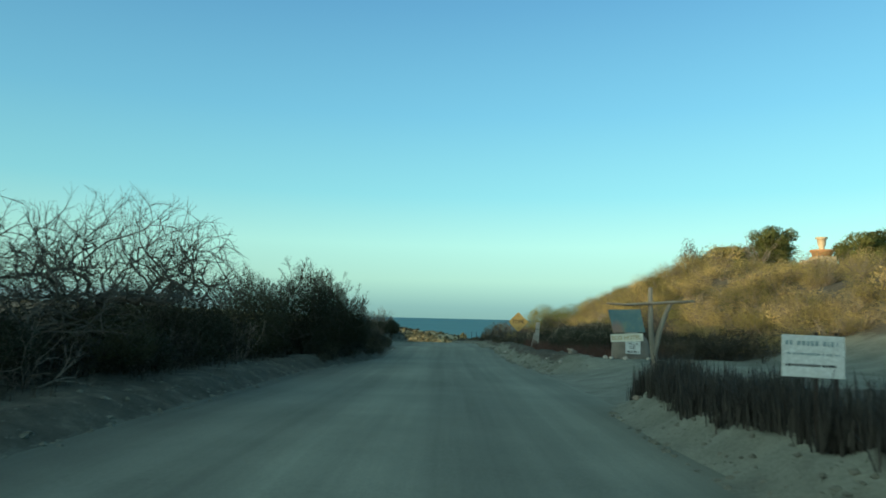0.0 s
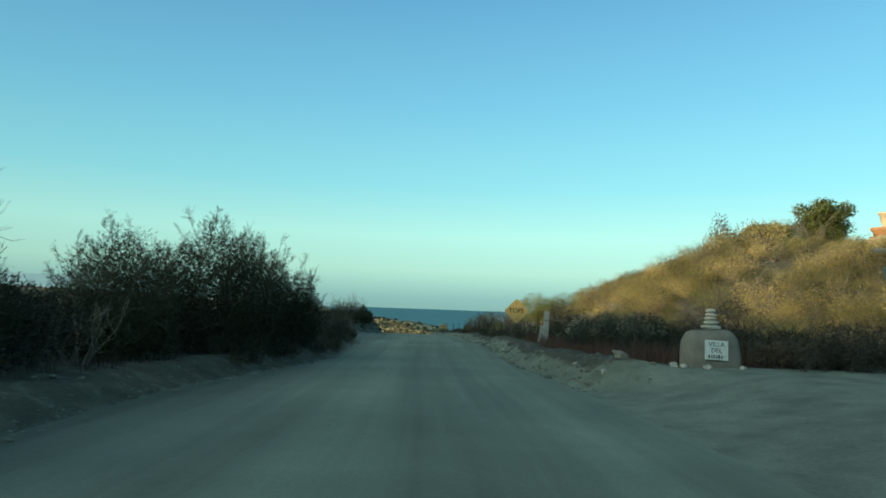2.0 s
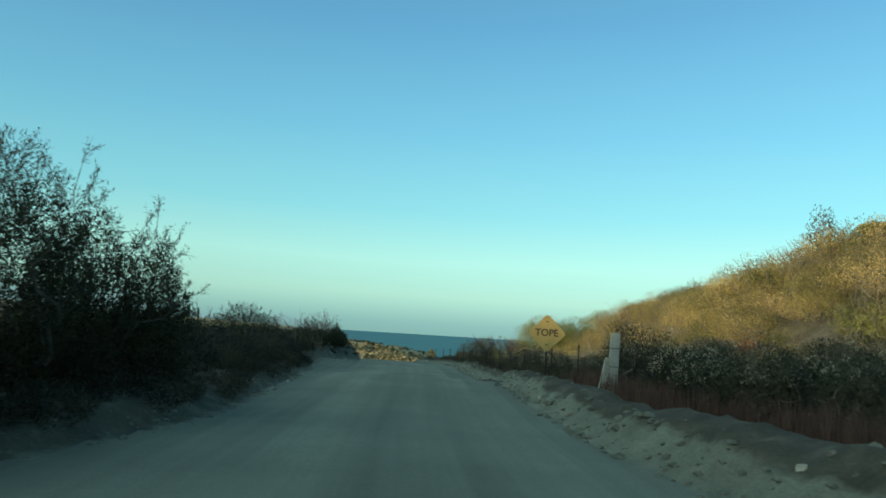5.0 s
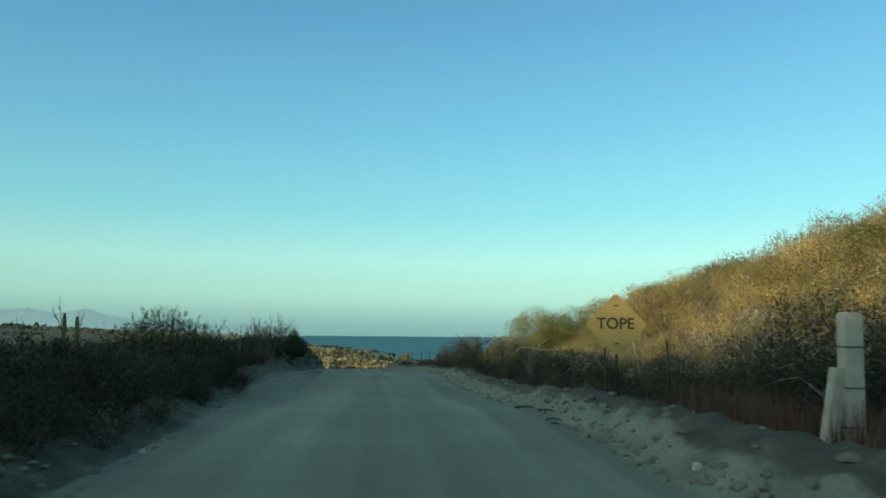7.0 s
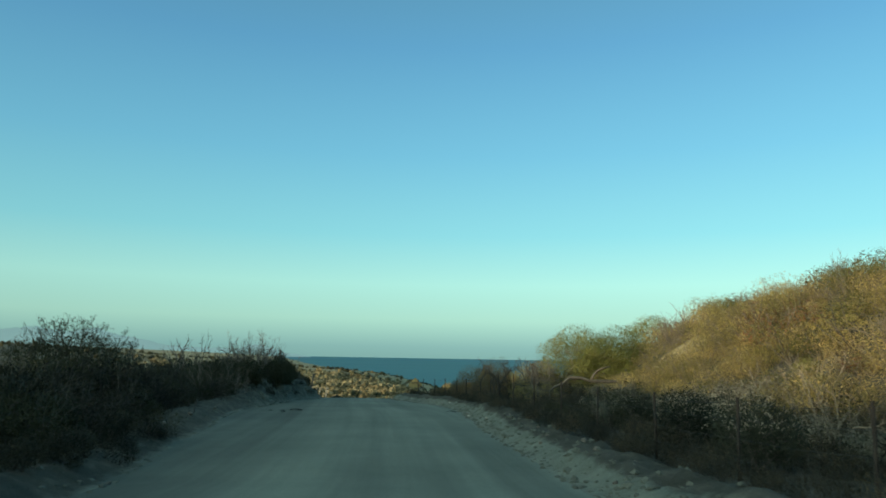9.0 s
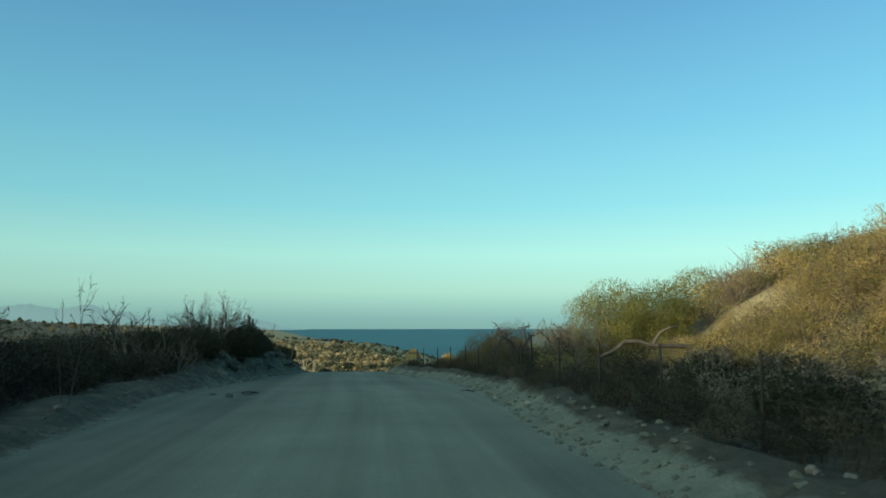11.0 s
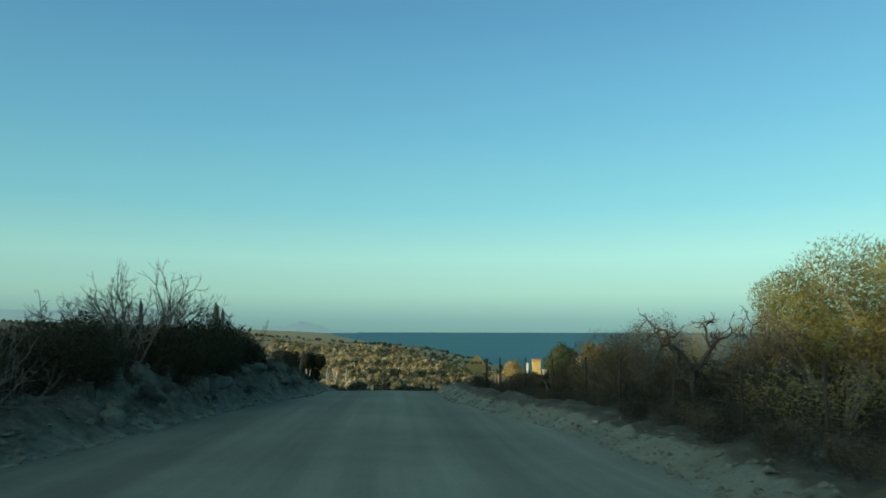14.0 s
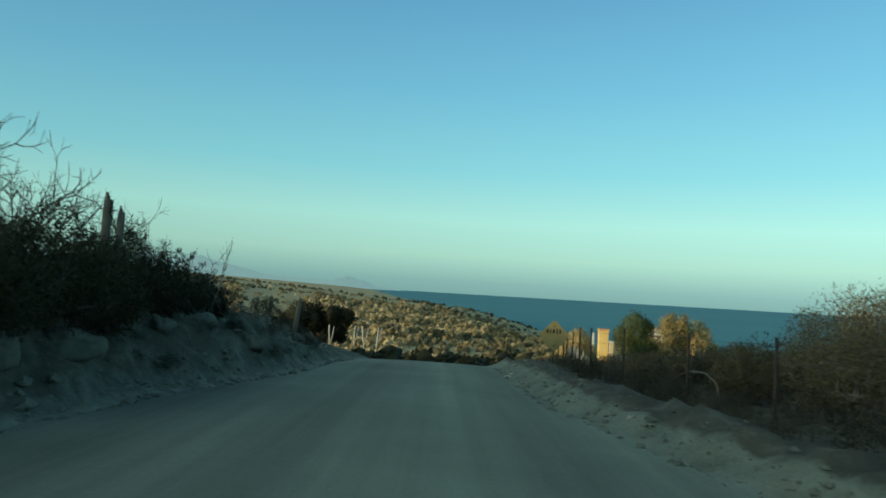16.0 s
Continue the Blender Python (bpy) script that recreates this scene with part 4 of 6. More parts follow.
    for x, y, size in ((15.6, 50.5, 1.6), (16.4, 55.0, 1.7), (15.0, 59.5, 1.4), (14.6, 64.0, 1.3), (16.0, 67.5, 1.5), (17.5, 61.5, 1.7)):
        place(twiggy, x, y, size)
    for _ in range(46):
        x, y = rng.uniform(8.4, 10.6), rng.uniform(62, 72)
        key = rng.choice(("olive", "gold", "gold", "twig"))
        rows[key].append((rng.choice(protos[key]), stand(x, y, rng.uniform(0, 6.28), rng.uniform(0.7, 1.15), 0.1, 0.85)))
    for _ in range(26):
        x, y = rng.uniform(12, 17), rng.uniform(44, 72)
        if math.hypot((x - 11.9) / 2.7, (y - 67.6) / 3.2) > 1.1:
            key = rng.choice(("olive", "olive", "twig", "gold"))
            rows[key].append((rng.choice(protos[key]), stand(x, y, rng.uniform(0, 6.28), rng.uniform(1.0, 1.4), 0.1, rng.uniform(0.85, 1.1))))
    sheet_of("hillside_scrub", "dense dry golden scrub covering the hillside", "scrub", rows["gold"], TWIG, SCRUB_GOLD)
    sheet_of("hillside_scrub", "patches of olive green scrub on the hillside", "scrub", rows["olive"], BARK, SCRUB_OLIVE)
    sheet_of("hillside_scrub", "grey brush along the foot of the hill, shade in its colour", "scrub", rows["grey"], DARKTWIG, SCRUB_GREY_SHADED)
    sheet_of("hillside_scrub", "leafless pale brush scattered over the hillside", "scrub", rows["twig"], TWIG, LEAF_DRY)


hill_plants()


def fence_line(y):
    return along(y, [23, 31, 34, 38, 44, 50, 58, 68, 75, 82, 100], [7.4, 5.6, 5.4, 5.0, 4.9, 4.6, 4.0, 3.9, 2.8, 1.2, 1.6])


def right_verge():
    """The shaded band of shrubs between the fence and the foot of the hill, and behind the side track."""
    rng, place = planter(91)
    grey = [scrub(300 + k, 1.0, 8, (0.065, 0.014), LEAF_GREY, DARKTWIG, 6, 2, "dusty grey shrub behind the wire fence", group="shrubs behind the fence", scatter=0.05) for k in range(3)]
    dark = [scrub(310 + k, 1.0, 10, (0.065, 0.015), LEAF_DARK, DARKTWIG, 6, 2, "dark green shrub behind the wire fence", group="shrubs behind the fence", scatter=0.05) for k in range(2)]
    pale = [scrub(320 + k, 1.0, 16, (0.045, 0.028), FLOWER, BARK, 7, 2, "pale shrub with papery whitish leaves", name="pale_shrub", group="pale-leaved shrubs", scatter=0.06, spread=0.45) for k in range(3)]
    protos = [light_bush(700 + k, 560, (0.08, 0.022), 5, lobes=3) for k in range(4)]
    rows = []
    y = 23.6
    while y < 98:
        x0 = fence_line(y)
        if rng.random() < 0.8:
            place(grey if rng.random() < 0.72 else dark, x0 + 0.9 + rng.uniform(-0.4, 0.4), y + rng.uniform(-0.5, 0.5), rng.uniform(0.5, 0.8))
        if y > 25:
            for _ in range(5 if y > 44 else 2):
                if rng.random() < 0.75:
                    yy = y + rng.uniform(-0.6, 0.6)
                    rows.append((rng.choice(protos), stand(fence_line(yy) - rng.uniform(0.15, 0.95), yy, rng.uniform(0, 6.28), rng.uniform(0.32, 0.58), 0.04)))
        for r in range(1, 4):
            rows.append((rng.choice(protos), stand(x0 + 0.8 + r * 1.2 + rng.uniform(-0.4, 0.4), y + rng.uniform(-0.5, 0.5), rng.uniform(0, 6.28), rng.uniform(0.65, 1.05), 0.06)))
        if 40 < y < 62 and rng.random() < 0.6:
            place(pale, x0 + rng.uniform(2.2, 4.2), y, rng.uniform(0.8, 1.15))
        y += 1.15
    for x, y, s in ((6.9, 51.6, 1.05), (7.6, 53.0, 1.15), (8.9, 52.4, 1.2), (5.8, 55.0, 0.9), (6.4, 58.0, 1.0), (9.6, 47.4, 1.3), (10.6, 46.0, 1.4)):
        place(pale, x, y, s)
    for x, y, s in ((8.6, 26.2, 1.3), (9.8, 25.6, 1.25), (7.9, 27.0, 1.3), (11.2, 25.2, 1.1)):
        place(dark, x, y, s)
    for _ in range(30):
        rows.append((rng.choice(protos), stand(rng.uniform(8.2, 11), rng.uniform(21.0, 26.0), rng.uniform(0, 6.28), rng.uniform(0.7, 1.15), 0.06)))
    for _ in range(40):
        rows.append((rng.choice(protos), stand(rng.uniform(9.5, 16), rng.uniform(-2, 11.5), rng.uniform(0, 6.28), rng.uniform(0.9, 1.6), 0.06)))
    sheet_of("thicket", "brown brush between the fence and the hill, shade in its colour", "thicket", rows, DARKTWIG, SCRUB_GREY_SHADED)


right_verge()


def leafy_tree(seed, x, y, top, wide, label, leaf, bark, per=5, leaf_size=(0.09, 0.045), count=150, low=0.35, skirt=0, thick=1.0):
    """Forked stems under a broad crown of rounded lobes, with many small leaves over them and at the twigs' ends."""
    w = Wood(seed)
    rng = w.rng
    height = top - land(x, y) + 0.05
    lobes = [(0, 0, height * 0.66, wide * 0.62, wide * 0.62, height * 0.27)]
    for k in range(8):
        a = 0.8 * k + rng.uniform(-0.35, 0.35)
        r, h = wide * rng.uniform(0.4, 0.75), height * rng.uniform(max(0.5, low + 0.25), 0.95)
        lobes.append((r * math.cos(a), r * math.sin(a), h - height * 0.15, wide * rng.uniform(0.25, 0.4), wide * rng.uniform(0.25, 0.4), height * 0.14))
    for k in range(skirt):
        a = 2 * math.pi * k / skirt + rng.uniform(-0.3, 0.3)
        r = wide * rng.uniform(0.4, 0.7)
        lobes.append((r * math.cos(a), r * math.sin(a), height * rng.uniform(0.28, 0.42), wide * 0.36, wide * 0.36, height * 0.22))
    w.fill(w.cloud(lobes, count // 2, height * low, 0.5), (0, 0, 0), 0.25, 0.02, 0.005, 0.5)
    w.clothe(lobes, int(thick * count * (30 + per // 4 + skirt * 2)), (leaf_size[0] * 1.25, leaf_size[1] * 1.5), 0.8, 0.2, height * low * 0.6)
    spray = 0.1 + 0.07 * wide
    for p, d in w.tips:
        for _ in range(per):
            w.leaf(p + w.puff(spray * 1.2), d * 0.5 + w.jitter(0.7), leaf_size[0] * rng.uniform(0.6, 1.3), leaf_size[1] * rng.uniform(0.7, 1.3))
    return put(plant("tree", w, bark, leaf, label, "tree", "", "trunk", "crown"), stand(x, y))


leafy_tree(51, 20.6, 43.3, 7.45, 1.5, "round dark green tree on top of the hill", LEAF_DEEP, BARK, 13, (0.12, 0.045), 300, 0.12, 5, 0.5)
leafy_tree(52, 18.6, 45.0, 6.2, 1.5, "green tree behind its neighbour on the hill", LEAF_DEEP, BARK, 13, (0.12, 0.045), 300, 0.12, 5, 0.5)
leafy_tree(53, 15.8, 45.0, 6.8, 0.75, "thin sparse grey tree on the skyline", LEAF_GREY, TWIG, 4, (0.07, 0.03), 120, 0.3, 0, 0.12)
leafy_tree(54, 25.2, 41.5, 6.9, 1.6, "broad olive green tree by the small tower", LEAF_DEEP, BARK, 13, (0.12, 0.045), 300, 0.12, 5, 0.5)
leafy_tree(67, 27.5, 42.5, 7.3, 1.8, "tall olive green tree beyond the small tower", LEAF_DEEP, BARK, 13, (0.12, 0.045), 300, 0.12, 5, 0.5)
leafy_tree(55, 9.7, 74.6, 2.85, 2.3, "feathery light green tree with pale trunks", LEAF_GREEN, TWIG, 32, (0.075, 0.018), 340, 0.15, 7)
leafy_tree(56, 13.0, 78.0, 3.0, 2.3, "feathery olive green tree behind the fence", LEAF_GREEN, BARK, 30, (0.075, 0.018), 300, 0.15, 7)
leafy_tree(57, 15.4, 79.0, 3.7, 2.0, "feathery olive green tree on the slope", LEAF_GREEN, BARK, 24, (0.08, 0.02), 280, 0.15, 7)
leafy_tree(65, 13.2, 84.6, 2.9, 2.0, "feathery green tree at the end of the slope", LEAF_GREEN, BARK, 24, (0.08, 0.02), 280, 0.15, 7)
leafy_tree(68, 10.2, 70.8, 2.1, 1.7, "feathery olive tree above the bent limb", LEAF_GREEN, BARK, 28, (0.075, 0.018), 280, 0.15, 7)
leafy_tree(60, 10.5, 126.5, -0.75, 2.0, "green tree beside the golden gate pillar", LEAF_DEEP, BARK, 10, (0.17, 0.06), 200, 0.2)
leafy_tree(61, 13.2, 126.0, -0.65, 1.7, "olive tree beside the golden gate pillar", LEAF_DRY, BARK, 10, (0.17, 0.06), 180, 0.2)
leafy_tree(64, 15.6, 126.5, -1.2, 1.9, "golden olive tree above the low plaster wall", LEAF_DRY, BARK, 10, (0.17, 0.06), 180, 0.2)
leafy_tree(66, 5.2, 121.0, -2.3, 1.5, "low dry tree behind the faded diamond sign", LEAF_DRY, BARK, 8, (0.15, 0.055), 150, 0.15)
leafy_tree(62, -12.8, 108.0, -1.1, 1.7, "dark green tree below the end of the bank", LEAF_DARK, BARK, 14, (0.12, 0.045), 240, 0.05)
leafy_tree(63, -10.9, 108.5, -1.3, 1.4, "dark green tree beside the white posts", LEAF_DARK, BARK, 14, (0.12, 0.045), 240, 0.05)


def brush_bush(seed, x, y, height, wide, label, leaf=None, name="brush", group="dry brush behind the fence", flowers=False):
    """A dense dry bush with a rounded, feathery outline."""
    w = Wood(seed)
    rng = w.rng
    lobes = ring_lobes(rng, height, wide, 6, (0.48, 0.72, 0.42), (0.5, 0.97), (0.28, 0.42))
    w.fill(w.cloud(lobes, 130, 0.2, 0.3), (0, 0, 0), 0.25, 0.02, 0.005, 0.46)
    w.clothe(lobes, 8000, (0.06, 0.017), 0.7, 0.24)
    for p, d in w.tips:
        for _ in range(8):
            w.leaf(p + w.puff(0.1), d * 0.8 + w.jitter(0.6), 0.06 * rng.uniform(0.6, 1.3), 0.013)
    root = plant(name, w, BARK, leaf or LEAF_DRY, label, "bush", group)
    if flowers:
        w.lv, w.lf, w.ln = [], [], []
        for head in w.cloud(lobes, 85, height * 0.5, 0.08):
            for _ in range(7):
                w.leaf(head * 1.04 + w.jitter(0.045), w.jitter(1.0), 0.05 * rng.uniform(0.6, 1.3), 0.034)
        plain("blossom", [tuple(v) for v in w.lv], w.lf, FLOWER, root, "pale papery flower heads")
    return put(root, stand(x, y))


for k, (x, y, h, r) in enumerate(((4.0, 77.6, 2.3, 1.15), (5.2, 76.2, 2.7, 1.3), (7.6, 74.0, 2.6, 1.4), (5.4, 79.4, 2.5, 1.3), (3.5, 80.4, 1.3, 0.9), (8.6, 80.0, 2.9, 1.6), (2.6, 83.8, 0.9, 0.8), (4.2, 83.6, 1.2, 1.0), (6.4, 84.0, 2.1, 1.2), (9.4, 86.5, 2.9, 1.7), (7.4, 90.5, 1.4, 1.4), (11.5, 92.0, 2.6, 1.8), (4.6, 90.0, 0.9, 1.0), (9.3, 72.8, 1.9, 1.3), (10.6, 73.2, 1.8, 1.3), (8.2, 76.4, 2.0, 1.4))):
    brush_bush(900 + k, x, y, h, r, "dense dry brown brush behind the wire fence", LEAF_DRY if k in (5, 9, 11) else LEAF_BROWN)
for k, (x, y, h, r) in enumerate(((20.2, 42.8, 1.5, 1.1), (18.8, 43.4, 1.4, 1.1), (17.2, 44.2, 1.3, 1.0), (25.0, 42.4, 1.5, 1.2), (26.4, 42.0, 1.8, 1.3), (14.2, 46.0, 1.2, 1.0))):
    brush_bush(970 + k, x, y, h, r, "rounded olive green bush on the crest of the hill", LEAF_DEEP, "hill_bush", "green bushes on the hilltop")
for k, (x, y, h, r) in enumerate(((5.7, 35.3, 1.95, 1.1), (5.9, 33.1, 1.4, 0.8), (7.2, 34.6, 1.7, 1.0), (5.7, 28.6, 1.45, 0.8), (6.5, 27.3, 1.6, 0.9), (5.5, 30.3, 1.35, 0.8), (7.4, 29.6, 1.6, 0.9), (6.4, 37.3, 1.5, 1.0), (7.1, 39.6, 1.5, 1.0), (6.1, 41.5, 1.1, 0.8), (8.2, 37.5, 1.7, 1.1), (5.9, 47.0, 1.4, 0.9), (6.0, 49.8, 1.35, 0.9), (5.8, 53.0, 1.3, 0.8), (6.2, 57.0, 1.25, 0.8))):
    brush_bush(950 + k, x, y, h, r, "grey-green bush dotted with pale papery flowers", LEAF_SAGE_SHADED, "flowering_bush", "pale-flowered bushes", True)
bare_tree(73, 8.5, 26.8, 2.35, 1.1, "dark gnarled leafless bush at the foot of the hill", 260, DARKTWIG, (0.0, 0.0), 0.007)


def gnarled_tree(seed, x, y, top, wide, label, lean):
    w = Wood(seed)
    w.grow(Vector((0, 0, 0)), Vector(lean), 0.7, 0.075, 5, 0.42, (2, 3), 0.8, 0.0, 0.74, 3, 0.5)
    w.reach(top - land(x, y) + 0.05, wide)
    root = empty_thing("gnarled_tree", label, "tree", "", stand(x, y))
    wood_parts(root, w, DARKTWIG, 0.03)
    return root


gnarled_tree(71, 5.1, 72.4, 0.45, 1.3, "gnarled leafless tree leaning over the fence", (-0.3, 0, 1))
gnarled_tree(72, 7.0, 72.2, 0.5, 1.3, "gnarled leafless tree behind the fence", (0.3, 0, 1))


def far_scrub():
    """Thousands of bushes dotted over the far hillside, two sheets of stuff."""
    rng = random.Random(8)
    sheets = (([], [], []), ([], [], []))

    def clump(x, y, s, far_shade=None):
        z = land(x, y)
        # valley and far left bushes go to the sheet with shade in its colour
        if far_shade is None:
            far_shade = (x + 1.4) / max(y - 66.8, 20.0) < -0.42 + rng.gauss(0, 0.04) or y > 310 + 40 * rng.random() or y < 124
        lv, lf, tones = sheets[1 if far_shade else 0]
        if z < -17.2:
            return
        k, o = len(lv), Vector((x, y, z - 0.1 * s))
        high, turn = rng.uniform(0.6, 1.05), rng.uniform(0, 6.28)
        for ring, (r, h) in enumerate(((1.0, 0.0), (0.78, 0.68))):
            for j in range(6):
                a, q = turn + (j + 0.5 * ring) * math.pi / 3, s * 0.62 * rng.uniform(0.65, 1.25)
                lv.append((o.x + r * q * math.cos(a), o.y + r * q * math.sin(a), o.z + s * high * h * rng.uniform(0.8, 1.2)))
        lv.append((o.x, o.y, o.z + s * high))
        for j in range(6):
            a, b = k + j, k + (j + 1) % 6
            lf.append((a, b, b + 6, a + 6))
        lf.extend((k + 6 + j, k + 6 + (j + 1) % 6, k + 12) for j in range(6))
        for _ in range(5 if y < 220 else 2):
            d = Vector((rng.gauss(0, 1), rng.gauss(0, 1), abs(rng.gauss(0.3, 0.8)))).normalized()
            c = o + Vector((d.x * 0.6, d.y * 0.6, 0.15 + d.z * high * 0.85)) * s
            e = (d * 0.6 + Vector((rng.gauss(0, 0.5), rng.gauss(0, 0.5), rng.gauss(0.3, 0.5)))).normalized() * s * 0.26
            f = e.cross(d + Vector((rng.gauss(0, 0.5), rng.gauss(0, 0.5), 0))).normalized() * s * 0.13
            j = len(lv)
            lv.extend([tuple(c - e), tuple(c + f), tuple(c + e), tuple(c - f)])
            lf.append((j, j + 1, j + 2, j + 3))
        patch = 0.5 + 0.55 * noise.noise(Vector((x * 0.07, y * 0.05, 1.5)))
        tones.extend([min(1.0, max(0.0, patch + rng.gauss(0, 0.24)))] * (len(lv) - k))

    for k in range(18500):
        if k < 12500:
            d = 46 + 190 * rng.random() ** 0.8
            y, x = 66.8 + d, -1.4 + d * rng.uniform(-0.4, 0.12)
        else:
            y = 106 + 430 * rng.random() ** 1.3
            x = rng.uniform(-0.72, 0.25) * (y - 20)
        s = (0.26 + 0.75 * rng.random() ** 2.8) * (1 + 0.003 * (y - 100))
        slope = (x + 1.4) / max(y - 66.8, 1.0)
        if -0.37 < slope < -0.26 and 122 < y < 300 and rng.random() < 0.96:
            continue
        if -5 < x < 4 and y < 116:
            continue
        clump(x, y, s)
    for _ in range(900):
        y = rng.uniform(97, 126)
        x = rng.uniform(-24, 1.0)
        if y > 103 or x < -6.0:
            clump(x, y, rng.uniform(0.35, 0.6) if -12 < x < -6.5 and y < 107 else rng.uniform(0.4, 1.05))
    for (lv, lf, tones), mat, label in zip(sheets, (LEAF_FAR, LEAF_FAR_SHADED), ("countless dry golden bushes dotted over the far hillside", "dark brown brush over the land further along the coast, shade in its colour")):
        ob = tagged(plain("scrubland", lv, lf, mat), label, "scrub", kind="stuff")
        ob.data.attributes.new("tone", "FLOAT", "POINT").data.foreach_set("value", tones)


far_scrub()


def grass_bed(name, label, spots, material, height, seed, blades=18, width=(0.008, 0.018), lean_by=0.22):
    """Stiff dry stalks in clumps, one sheet of stuff."""
    rng = random.Random(seed)
    v, f = [], []
    for x, y in spots:
        z = land(x, y) - 0.03
        tuft = rng.uniform(0.5, 1.15)
        for _ in range(blades):
            a, lean = rng.uniform(0, 6.28), abs(rng.gauss(0, lean_by))
            h = height * tuft * rng.uniform(0.5, 1.1)
            w = rng.uniform(*width)
            bx, by = x + rng.gauss(0, 0.07), y + rng.gauss(0, 0.07)
            dx, dy = math.cos(a), math.sin(a)
            k = len(v)
            for t in (0.0, 0.55, 1.0):
                ww = w * (1 - 0.9 * t)
                o = lean * h * t * t
                v.extend([(bx + dx * o - dy * ww, by + dy * o + dx * ww, z + h * t), (bx + dx * o + dy * ww, by + dy * o - dx * ww, z + h * t)])
            f.extend([(k, k + 1, k + 3, k + 2), (k + 2, k + 3, k + 5, k + 4)])
    ob = plain(name, v, f, material)
    tagged(ob, label, "grass", kind="stuff")


def hedge_spots():
    rng = random.Random(3)
    out = []
    for _ in range(620):
        y = rng.uniform(0.5, 10.8)
        x = along(y, [0, 4, 8, 10.8], [4.45, 4.3, 4.05, 4.2]) + abs(rng.gauss(0, 0.45))
        out.append((x, y))
    for _ in range(80):
        a, r = rng.uniform(0, 6.28), 0.42 * math.sqrt(rng.random())
        out.append((4.6 + r * math.cos(a), 11.6 + r * math.sin(a)))
    return out


grass_bed("dry_hedge", "hedge of stiff dark brown dry stalks", hedge_spots(), STALK, 0.52, 4, 16, (0.006, 0.017), 0.32)


def red_spots():
    rng = random.Random(13)
    out = []
    for _ in range(1100):
        y = rng.uniform(22.6, 37)
        x = along(y, [22, 26, 31, 37], [7.2, 5.1, 4.4, 4.3]) + abs(rng.gauss(0, 0.9))
        if (x - 6.7) ** 2 + (y - 22.3) ** 2 > 0.9:
            out.append((x, y))
    return out


grass_bed("dry_grass", "tall reddish dry grass beside the track", red_spots(), REDGRASS, 0.55, 5, 11, (0.004, 0.009), 0.3)


def verge_spots():
    rng = random.Random(17)
    out = []
    for _ in range(1700):
        y = rng.uniform(36, 97)
        out.append((fence_line(y) + rng.uniform(-0.3, 3.5), y))
    for _ in range(700):
        y = rng.uniform(-2, 90)
        out.append((centre(y) + left_edge(y) - rng.uniform(1.0, 2.2), y))
    return out


grass_bed("verge_grass", "thin dry brown grass on the verges", verge_spots(), DRYGRASS, 0.36, 6, 9, (0.003, 0.008), 0.4)


# ---- things along the road ----
def box(bm, size, m, bev=0.0):
    made = bmesh.ops.create_cube(bm, size=1.0)["verts"]
    bmesh.ops.transform(bm, matrix=m @ Matrix.Diagonal((*size, 1)), verts=made)
    if bev:
        edges = list({e for v in made for e in v.link_edges})
        bmesh.ops.bevel(bm, geom=edges, offset=bev, segments=2, affect="EDGES")


def part(name, bm, material, parent=None, label="", soft=False):
    me = bpy.data.meshes.new(name)
    bm.to_mesh(me)
    bm.free()
    if soft:
        me.polygons.foreach_set("use_smooth", [True] * len(me.polygons))
    me.materials.append(material)
    ob = new(name, me)
    ob.parent = parent
    if label:
        ob["label"] = label
    return ob


def slab(name, size, m, material, parent, label="", bev=0.004):
    bm = bmesh.new()
    box(bm, size, m, bev)
    return part(name, bm, material, parent, label)


def rod(name, points, radii, material, parent, label="", sides=10, wob=0.0, seed=1):
    """A round, uneven pole through the points."""
    rng = random.Random(seed)
    verts, faces = [], []
    pts = [Vector(p) for p in points]
    for j, p in enumerate(pts):
        d = (pts[min(j + 1, len(pts) - 1)] - pts[max(j - 1, 0)]).normalized()
        a = d.cross(Vector((0.3, 1, 0.1))).normalized()
        b = d.cross(a)
        for k in range(sides):
            w = 2 * math.pi * k / sides
            r = radii[j] * (1 + rng.uniform(-wob, wob))
            verts.append(tuple(p + a * (r * math.cos(w)) + b * (r * math.sin(w))))
    for j in range(len(pts) - 1):
        for k in range(sides):
            n = (k + 1) % sides
            faces.append((j * sides + k, j * sides + n, (j + 1) * sides + n, (j + 1) * sides + k))
    faces += [tuple(reversed(range(sides))), tuple(range((len(pts) - 1) * sides, len(pts) * sides))]
    return plain(name, verts, faces, material, parent, label, sides > 5)


def lump(name, size, m, material, parent=None, seed=1, rough=0.18, flat=0.0, label=""):
    """A rounded stone, uneven all over."""
    bm = bmesh.new()
    bmesh.ops.create_icosphere(bm, subdivisions=3, radius=1.0)
    for v in bm.verts:
        n = v.co.normalized()
        k = 1 + rough * noise.noise(n * 1.4 + Vector((seed * 3.1, 0, 0))) + rough * 0.4 * noise.noise(n * 3.7 + Vector((0, seed * 1.7, 0)))
        p = Vector([math.copysign(abs(c) ** (1 - flat), c) for c in n]) * k
        v.co = Vector((p.x * size[0] / 2, p.y * size[1] / 2, p.z * size[2] / 2))
    bmesh.ops.transform(bm, matrix=m, verts=bm.verts)
    return part(name, bm, material, parent, label, True)


